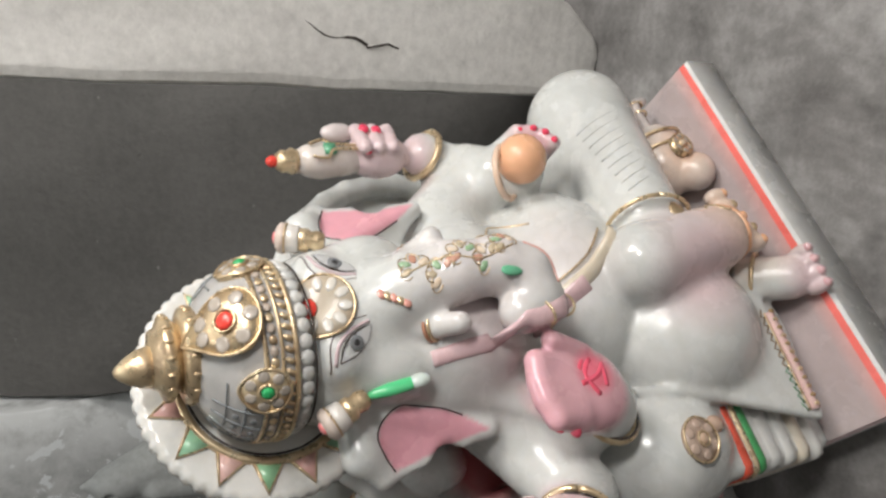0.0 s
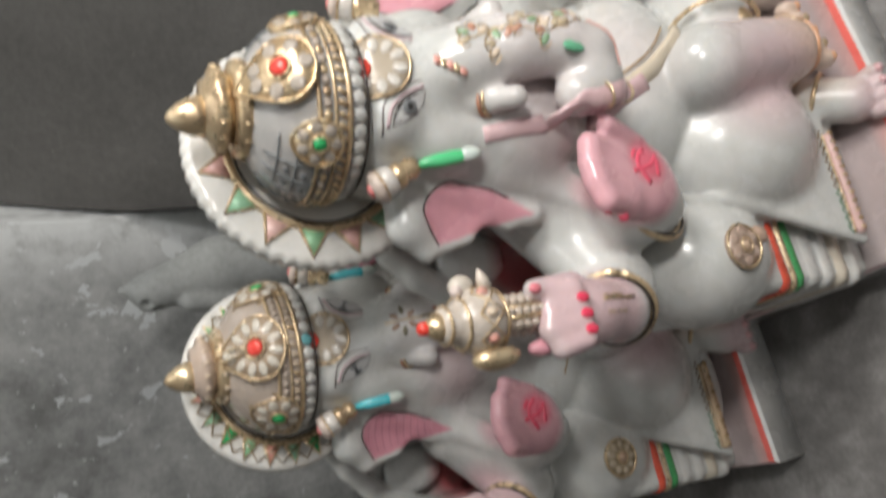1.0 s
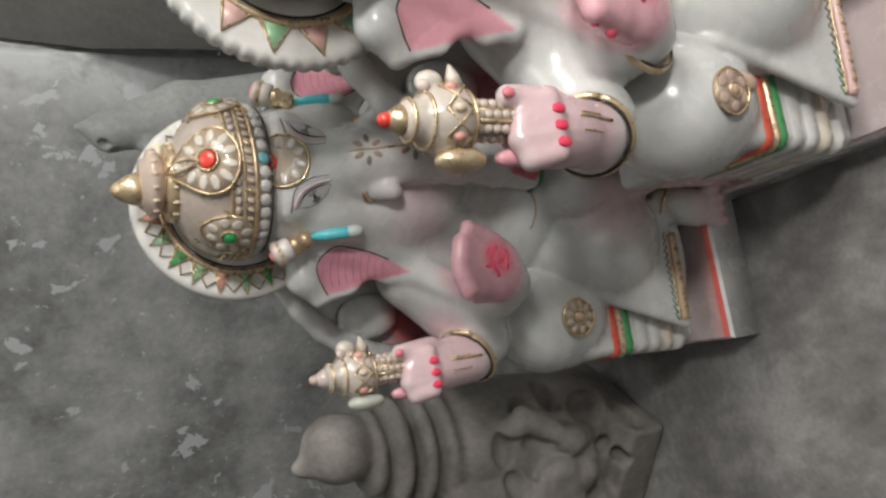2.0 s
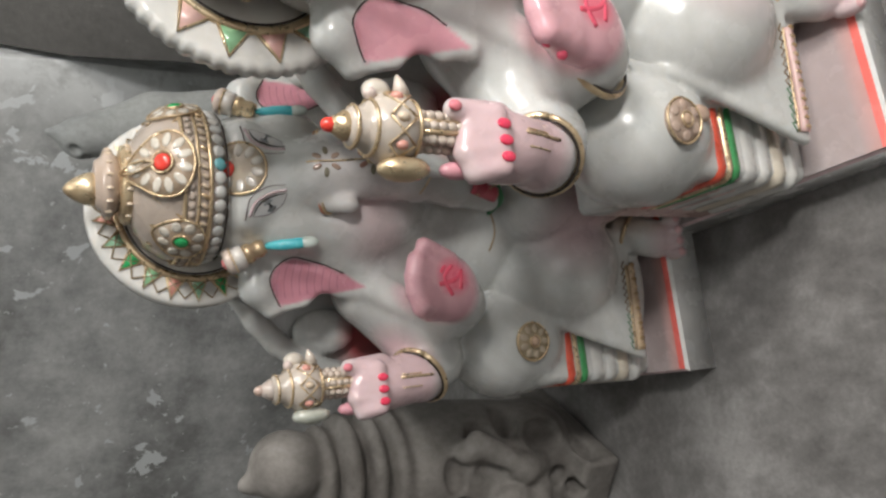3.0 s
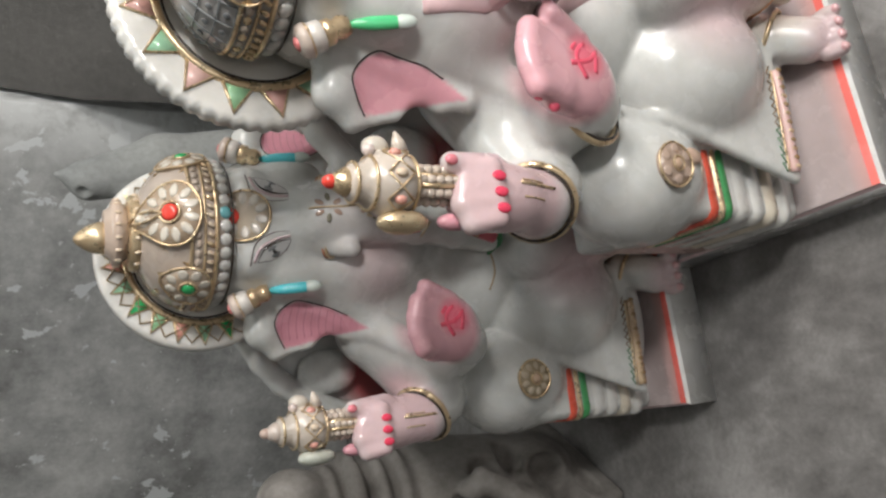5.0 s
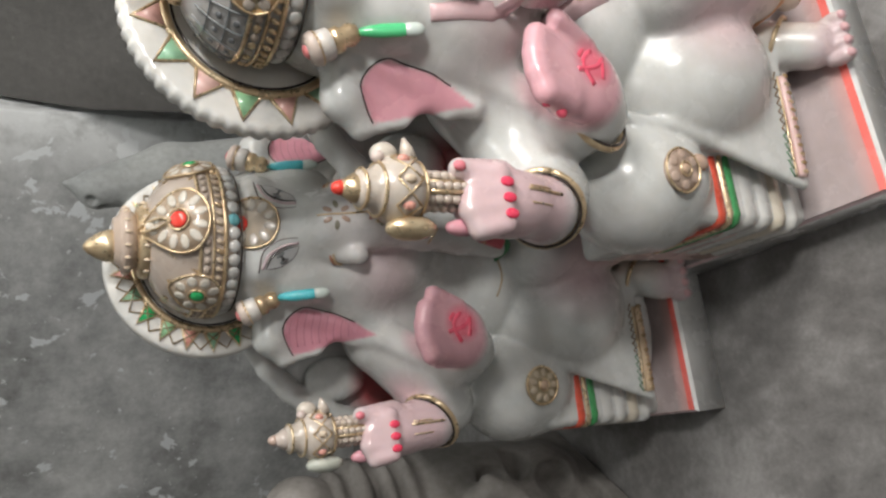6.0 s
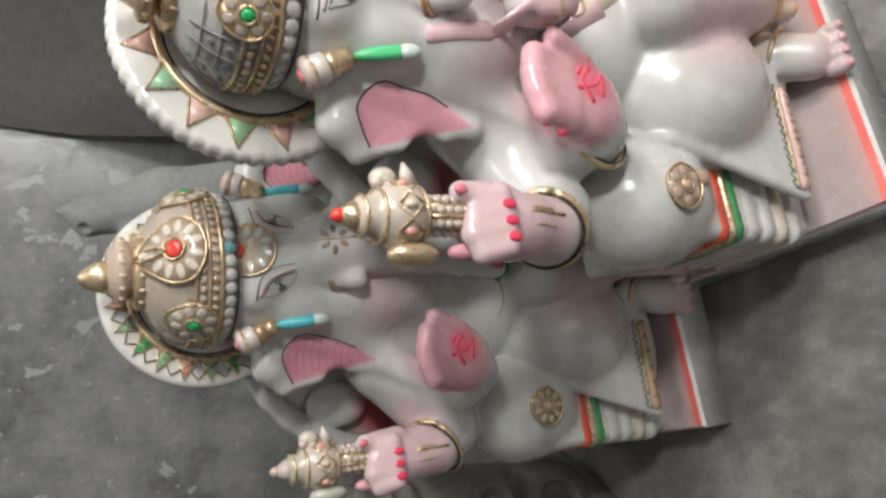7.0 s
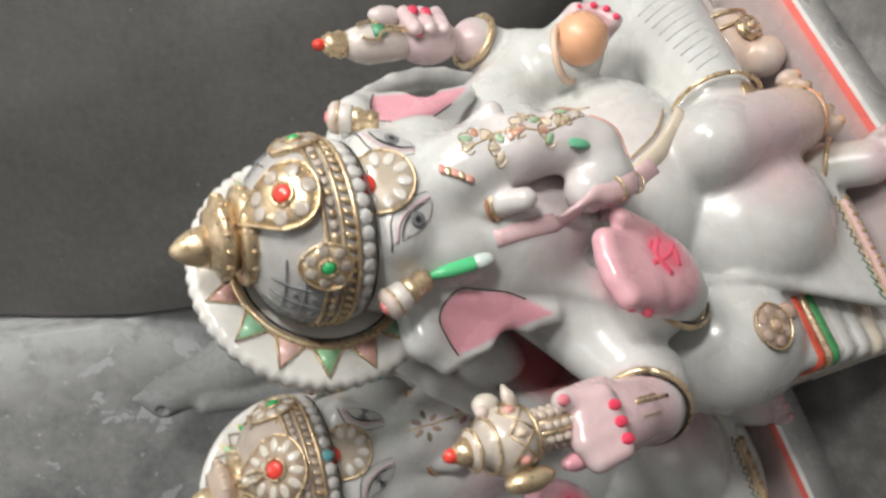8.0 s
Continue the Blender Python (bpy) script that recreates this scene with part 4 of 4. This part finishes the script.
    ring(T, np.array(w) + ax * 0.12, ax, 0.0325, 0.0012, 0, INK)
    mace(T, (h[0] + 0.006, h[1] - 0.004, h[2] + 0.04), 0.09, first)
    for i in range(3):
        T.bead((h[0] - 0.0185 + 0.0125 * i, h[1] - 0.0315, h[2] + 0.015), (0.0043, 0.0016, 0.0062), NAIL, 0, None, 8)
    T.bead((h[0] + 0.02, h[1] - 0.024, h[2] + 0.05), (0.0045, 0.003, 0.0055), (0.8, 0.25, 0.3), 0, None, 8)
    T.bead((h[0] - 0.022, h[1] - 0.004, h[2] + 0.044), (0.007, 0.007, 0.014), ROSE, 0, None, 8)
    line = on(S, [(h[0] + 0.004, h[1] - 0.06, h[2] - 0.008 - 0.008 * i) for i in range(6)])
    T.tube(line, 0.0016, CREAM, 1)
    for off in (-0.007, 0.007):
        T.tube(on(S, [(h[0] + off, h[1] - 0.06, h[2] - 0.01 - 0.006 * i) for i in range(5)]), 0.0008, CREAM, 1)
    # open palm: fingertips, mark, cuff
    px = -0.135 if first else -0.118
    if first:
        for x, y, z in ((-0.03, 0.008, 0.425), (-0.036, 0.012, 0.408)):
            T.bead((px + x, y, z), (0.005, 0.004, 0.005), DEEP, 0, None, 8)
    for pts in ([(-0.012, 0.376), (0.006, 0.384), (0.02, 0.372)], [(0.0, 0.392), (0.004, 0.372), (0.014, 0.36)], [(-0.006, 0.366), (0.01, 0.362)], [(0.012, 0.388), (0.02, 0.38)]):
        T.tube(on(S, curve([(px + x, -0.04, z) for x, z in pts], 10), back=-0.0024), 0.0036, (0.80, 0.11, 0.18))
    if first:
        ring(T, (px - 0.016, 0.05, 0.339), (0.012, -0.055, -0.007), 0.034, 0.004)
        ring(T, (px - 0.0155, 0.046, 0.3385), (0.012, -0.055, -0.007), 0.0335, 0.0014, 0, INK)
    # left side: sweet ball, blade
    T.bead((0.118, 0.034, 0.327), 0.027, PEACH, 0, None, 20)
    for x, y, z in ((0.149, 0.024, 0.322), (0.146, 0.017, 0.309), (0.138, 0.013, 0.299), (0.126, 0.011, 0.294)):
        T.bead((x, y, z), (0.004, 0.0034, 0.0042), NAIL, 0, None, 8)
    ring(T, (0.112, 0.05, 0.340), (0.3, 0.7, 0.5), 0.028, 0.0038, 0, (0.74, 0.55, 0.42))
    e, w, h = left
    ax = np.array(w) - np.array(e)
    ring(T, np.array(w), ax, 0.0285, 0.004)
    hb = np.array((h[0] - 0.004, h[1] + 0.002, h[2] + 0.02))
    T.lathe(hb, (0, 0, 1), [(0, 0.014), (0.02, 0.017), (0.045, 0.02), (0.06, 0.017), (0.072, 0.011)], (0.66, 0.6, 0.56), 0, 16)
    T.lathe(hb, (0, 0, 1), [(0.07, 0.012), (0.076, 0.014), (0.082, 0.011), (0.086, 0.012), (0.092, 0.008)], CREAM, 1, 14)
    T.bead(hb + (0, 0, 0.096), (0.006, 0.006, 0.007), RED, 0, None, 8)
    T.tube(curve([hb + q for q in ((-0.008, -0.02, 0.06), (-0.012, -0.022, 0.045), (-0.002, -0.023, 0.035), (0.0, -0.019, 0.0))], 16), 0.0018, CREAM, 1)
    T.tube(curve([hb + q for q in ((0.008, -0.019, 0.06), (0.012, -0.02, 0.045), (0.006, -0.021, 0.035), (0.006, -0.018, 0.0))], 16), 0.0018, CREAM, 1)
    T.plate([hb + q for q in ((-0.006, -0.021, 0.034), (0.006, -0.021, 0.034), (0.006, -0.021, 0.046), (-0.006, -0.021, 0.046))], (0, -0.002, 0), (0.12, 0.38, 0.22))
    T.bead(hb + (0.03, -0.008, 0.02), (0.011, 0.01, 0.02), (0.66, 0.58, 0.57))
    for x, z in ((-0.006, 0.002), (0.022, -0.002), (0.02, -0.016)):
        T.bead(hb + (x, -0.026, z), (0.006, 0.003, 0.006), NAIL, 0, None, 8)
    # knee rosette and the coloured cuffs of the shin
    kx = -0.196 if first else -0.178

    def knee(a, b, out):
        p = on(S, [(kx - 0.006 + a, -0.04, 0.255 + b)])[0]
        n = normal(S, p)[0]
        return p + out * n, n
    medallion(T, knee, 0.021 if first else 0.022, 6 if first else 9, (0.5, 0.36, 0.26), shape=1.0, petal_paint=(0.50, 0.38, 0.31) if first else (0.5, 0.42, 0.32), slot=0, plate=(0.40, 0.30, 0.24) if first else (0.33, 0.27, 0.18))
    if first:
        p, n = knee(0.01, -0.028, 0.001)
        T.bead(p, (0.009, 0.004, 0.011), (0.56, 0.40, 0.31), 0, None, 8)
    xl = shin_side(hx)
    bend = [(xl - 0.0005, 0.17), (xl - 0.0005, 0.073), (xl + 0.003, 0.0645), (xl + 0.0115, 0.0605), (xl + 0.10, 0.0605)]
    for z, th, out, col, slot in ((0.186, 0.013, 0.0022, (0.78, 0.12, 0.07), 0), (0.1755, 0.007, 0.003, CREAM, 1), (0.165, 0.012, 0.0022, (0.07, 0.34, 0.12), 0),
                                  (0.143, 0.02, 0.002, (0.66, 0.66, 0.64), 0), (0.121, 0.018, 0.0034, (0.66, 0.66, 0.64), 0), (0.101, 0.016, 0.005, (0.66, 0.60, 0.50), 0), (0.082, 0.015, 0.0065, (0.66, 0.66, 0.64), 0)):
        v = []
        for x, y in bend:
            v += [(x, y, z + th / 2), (x - out, y - out, z + th * 0.3), (x - out, y - out, z - th * 0.3), (x, y, z - th / 2)]
        T.put(v, [(4 * k + c, 4 * k + c + 1, 4 * k + c + 5, 4 * k + c + 4) for k in range(len(bend) - 1) for c in range(3)], col, slot)
    # embroidered hem of the cloth below the belly
    hem = [(-0.045 - 0.172 * q, -0.04, 0.105 - 0.006 * q) for q in np.linspace(0.32, 0.94, 24)]
    T.tube(on(S, hem), 0.0075, (0.72, 0.50, 0.47) if first else (0.62, 0.46, 0.30), 0, 6, 0.6)
    T.tube(on(S, [(x, y, z + 0.008) for x, y, z in hem], back=0.0005), 0.0012, CREAM, 1)
    for i in range(0, 24, 2):
        q = on(S, [hem[i]], back=0.004)[0]
        T.bead(q, (0.003, 0.0018, 0.0045), (0.35, 0.24, 0.12), i % 4 // 2, None, 6)
        T.tube(on(S, [(hem[i][0] + d, -0.04, hem[i][2] + 0.009 + g) for d, g in ((-0.0045, 0.001), (0.0004 * i - 0.004, 0.006), (0.0045, 0.001))], back=0.0004), 0.0009, (0.12, 0.25, 0.14) if i > 12 else (0.25, 0.17, 0.1))
    # folds of the bent leg: thin grey lines paint the shade of carved creases
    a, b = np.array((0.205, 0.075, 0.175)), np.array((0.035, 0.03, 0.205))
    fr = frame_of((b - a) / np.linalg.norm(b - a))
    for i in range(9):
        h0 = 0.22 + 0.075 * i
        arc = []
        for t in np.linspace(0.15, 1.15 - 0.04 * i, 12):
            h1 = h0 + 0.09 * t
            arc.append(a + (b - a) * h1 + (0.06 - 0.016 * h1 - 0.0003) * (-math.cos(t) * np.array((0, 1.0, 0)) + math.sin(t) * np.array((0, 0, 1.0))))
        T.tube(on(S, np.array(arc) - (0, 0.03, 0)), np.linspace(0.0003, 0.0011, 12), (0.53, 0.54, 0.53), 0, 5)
    # crossed leg: anklet, toe rings, painted swirl
    ring(T, (0.018, 0.022, 0.212), (-1, -0.25, 0.25), 0.047, 0.0025)
    T.bead(on(S, [(0.015, -0.06, 0.20)])[0], (0.012, 0.003, 0.01), PEACH, 1, None, 8)
    for i in range(5):
        T.bead((-0.03 + 0.016 * i, -0.022 + 0.002 * i, 0.104 + 0.003 * i), (0.0055, 0.003, 0.005), PEACH, i % 2, None, 8)
    T.tube(on(S, curve([(0.012, -0.06, 0.165), (0.02, -0.06, 0.15), (0.005, -0.06, 0.145), (0.008, -0.06, 0.128), (-0.008, -0.06, 0.13)], 18)), 0.0016, CREAM, 1)
    T.tube(on(S, curve([(-0.04, -0.06, 0.118), (-0.025, -0.06, 0.128), (0.0, -0.06, 0.13), (0.03, -0.06, 0.14)], 14)), 0.003, PEACH)
    ring(T, (-0.057, 0.022, 0.09), (-0.02, -0.03, -0.02), 0.0275, 0.0025, 1)
    for i in range(4):
        T.bead((-0.095 + 0.014 * i, -0.037, 0.067), (0.005, 0.005, 0.004), (0.74, 0.46, 0.48), 0, None, 8)
    # trappings of the small mount
    for x, r in ((0.135, 0.0375), (0.155, 0.034)):
        ring(T, (x, 0.06, 0.09), (1, 0, 0), r, 0.0022)
    medallion(T, lambda a, b, out: (np.array((0.125 + a, 0.022 - out, 0.095 + b)), np.array((0, -1.0, 0))), 0.015, 6, CREAM)
    T.tube(curve([(0.17, 0.05, 0.10), (0.2, 0.045, 0.11), (0.215, 0.05, 0.085)], 12), 0.007, (0.66, 0.6, 0.58))
    for x in (0.19, 0.204):
        ring(T, (x, 0.046, 0.106), (1, 0, -0.2), 0.0085, 0.0018)


S1 = statue("marble_statue", "white marble elephant-headed statue with gold crown, on plinth", (-0.222, 0.42), -0.022,
            ((-0.213, 0.085, 0.376), (-0.236, 0.062, 0.404), (-0.238, 0.045, 0.455)),
            [((-0.02, 0.06, 0.54), 0.042), ((-0.017, 0.03, 0.505), 0.031), ((-0.017, 0.008, 0.47), 0.0265), ((-0.02, -0.004, 0.435), 0.025), ((-0.032, -0.006, 0.412), 0.0245), ((-0.055, -0.002, 0.408), 0.024), ((-0.064, 0.0, 0.425), 0.02)],
            ((0.165, 0.135, 0.335), (0.183, 0.115, 0.39), (0.18, 0.11, 0.45)), True)
S2 = statue("marble_statue", "white marble elephant-headed statue with flower-painted trunk and cyan ear ornament", (-0.528, 0.539), 0.01,
            ((-0.192, 0.095, 0.36), (-0.208, 0.085, 0.384), (-0.213, 0.08, 0.43)),
            [((0.01, 0.06, 0.54), 0.043), ((0.01, 0.032, 0.505), 0.033), ((0.006, 0.012, 0.46), 0.028), ((0.0, 0.003, 0.41), 0.026), ((-0.008, 0.0, 0.36), 0.024), ((-0.016, 0.008, 0.315), 0.02)],
            ((0.165, 0.135, 0.335), (0.183, 0.115, 0.39), (0.18, 0.11, 0.45)), False)


# ---- the unfinished pieces ----
def raw_statue():
    S = []

    def one(kind, *args, k=0.01):
        S.append((kind, args, k))
    one(block, (-0.93, 0.64, 0.0), (-0.685, 0.86, 0.065), 0.008)
    one(ball, (-0.70, 0.765, 0.475), (0.045, 0.05, 0.048), k=0.01)
    one(ball, (-0.72, 0.765, 0.515), (0.014, 0.014, 0.022), k=0.012)
    one(rod, (-0.715, 0.775, 0.44), (-0.72, 0.775, 0.34), 0.04, 0.06, k=0.02)
    for i, (z, r) in enumerate(((0.425, 0.062), (0.393, 0.078), (0.36, 0.085), (0.327, 0.088), (0.295, 0.088))):
        one(ball, (-0.725 - 0.004 * i, 0.775, z), (r, r, 0.022), k=0.003)
    one(rod, (-0.748, 0.775, 0.27), (-0.752, 0.755, 0.09), 0.098, 0.094, k=0.015)
    one(rod, (-0.705, 0.72, 0.17), (-0.73, 0.70, 0.075), 0.034, 0.026, k=0.008)
    one(rod, (-0.78, 0.685, 0.31), (-0.75, 0.665, 0.13), 0.036, 0.028, k=0.008)
    one(rod, (-0.75, 0.665, 0.15), (-0.715, 0.70, 0.06), 0.022, 0.018, k=0.006)
    one(rod, (-0.78, 0.67, 0.22), (-0.83, 0.66, 0.10), 0.04, 0.045, k=0.02)
    one(ball, (-0.685, 0.74, 0.10), (0.035, 0.05, 0.05), k=0.01)
    one(ball, (-0.72, 0.675, 0.09), (0.013, 0.03, 0.016), k=-0.004)
    one(ball, (-0.735, 0.66, 0.062), (0.012, 0.03, 0.012), k=-0.004)
    one(ball, (-0.665, 0.715, 0.20), (0.02, 0.03, 0.032), k=-0.008)
    one(ball, (-0.70, 0.69, 0.255), (0.03, 0.02, 0.018), k=-0.008)
    one(rod, (-0.66, 0.70, 0.29), (-0.735, 0.665, 0.215), 0.008, 0.01, k=-0.006)
    one(ball, (-0.655, 0.74, 0.155), (0.03, 0.03, 0.02), k=-0.006)
    one(ball, (-0.80, 0.66, 0.16), (0.025, 0.03, 0.03), k=-0.008)
    one(rod, (-0.66, 0.70, 0.225), (-0.70, 0.675, 0.15), 0.016, 0.022, k=0.008)
    for x, y, z, a, b, c in ((-0.672, 0.705, 0.105, 0.022, 0.03, 0.03), (-0.665, 0.70, 0.165, 0.014, 0.03, 0.012), (-0.70, 0.672, 0.205, 0.012, 0.03, 0.026),
                             (-0.745, 0.655, 0.245, 0.02, 0.03, 0.018), (-0.78, 0.645, 0.11, 0.014, 0.03, 0.02), (-0.69, 0.68, 0.045, 0.018, 0.03, 0.014)):
        one(ball, (x, y, z), (a, b, c), k=-0.006)
    for x, y, z, r in ((-0.70, 0.68, 0.135, 0.018), (-0.735, 0.66, 0.175, 0.02), (-0.675, 0.70, 0.235, 0.016)):
        one(ball, (x, y, z), (r, r, r * 1.5), k=0.008)
    T = Shape()
    v, f, _ = skin(lambda p: solid(S, p), (-0.96, 0.6, -0.006), (-0.58, 0.9, 0.56), 0.0045)
    T.put(v, f, (0.5, 0.5, 0.5))
    return tagged(T.finish("unfinished_statue", [RAW], pose(-0.055, 0.0, 0)), "unpolished grey marble figure, roughly carved, on a block", "statue")


def pale_figure():
    S = [(rod, ((-0.472, 1.37, 0.735), (-0.482, 1.38, 0.685), 0.006, 0.034), 0.01),
         (rod, ((-0.482, 1.38, 0.685), (-0.455, 1.40, 0.56), 0.036, 0.055), 0.01),
         (rod, ((-0.455, 1.40, 0.56), (-0.42, 1.41, 0.2), 0.055, 0.08), 0.02),
         (block, ((-0.52, 1.32, 0.0), (-0.32, 1.5, 0.16), 0.02), 0.03),
         (rod, ((-0.50, 1.36, 0.62), (-0.52, 1.38, 0.45), 0.022, 0.03), 0.01),
         (ball, ((-0.497, 1.352, 0.695), 0.010), -0.003), (ball, ((-0.512, 1.358, 0.675), 0.009), -0.003)]
    T = Shape()
    v, f, _ = skin(lambda p: solid(S, p), (-0.58, 1.28, -0.006), (-0.28, 1.53, 0.75), 0.005)
    T.put(v, f, (0.62, 0.64, 0.63))
    return tagged(T.finish("marble_figure", [PALE], Matrix()), "pale dusty unpainted marble figure standing near the wall", "statue")


raw_statue()
pale_figure()
plank = bpy.data.objects["marble_plank"]
crack = Shape()
crack.tube([(0.085 - 0.03 * q + 0.005 * math.sin(9 * q), -0.0005, 0.50 - 0.11 * q) for q in np.linspace(0, 1, 14)], np.linspace(0.0004, 0.0022, 14), INK, 0, 5)
crack.tube([(0.054, -0.0005, 0.39), (0.06, -0.0005, 0.36), (0.055, -0.0005, 0.345)], 0.0014, INK, 0, 5)
line = crack.finish("crack", [PAINTED], Matrix())
line.parent = plank
tagged(box("stone_offcut", (0, 0, 0), (0.3, 0.03, 0.035), FLOOR, pose(0.26, 1.09, 0, 0, 0, 70), 0.004, 0.003, 3), "thin grey stone offcut lying on the floor", "stone")
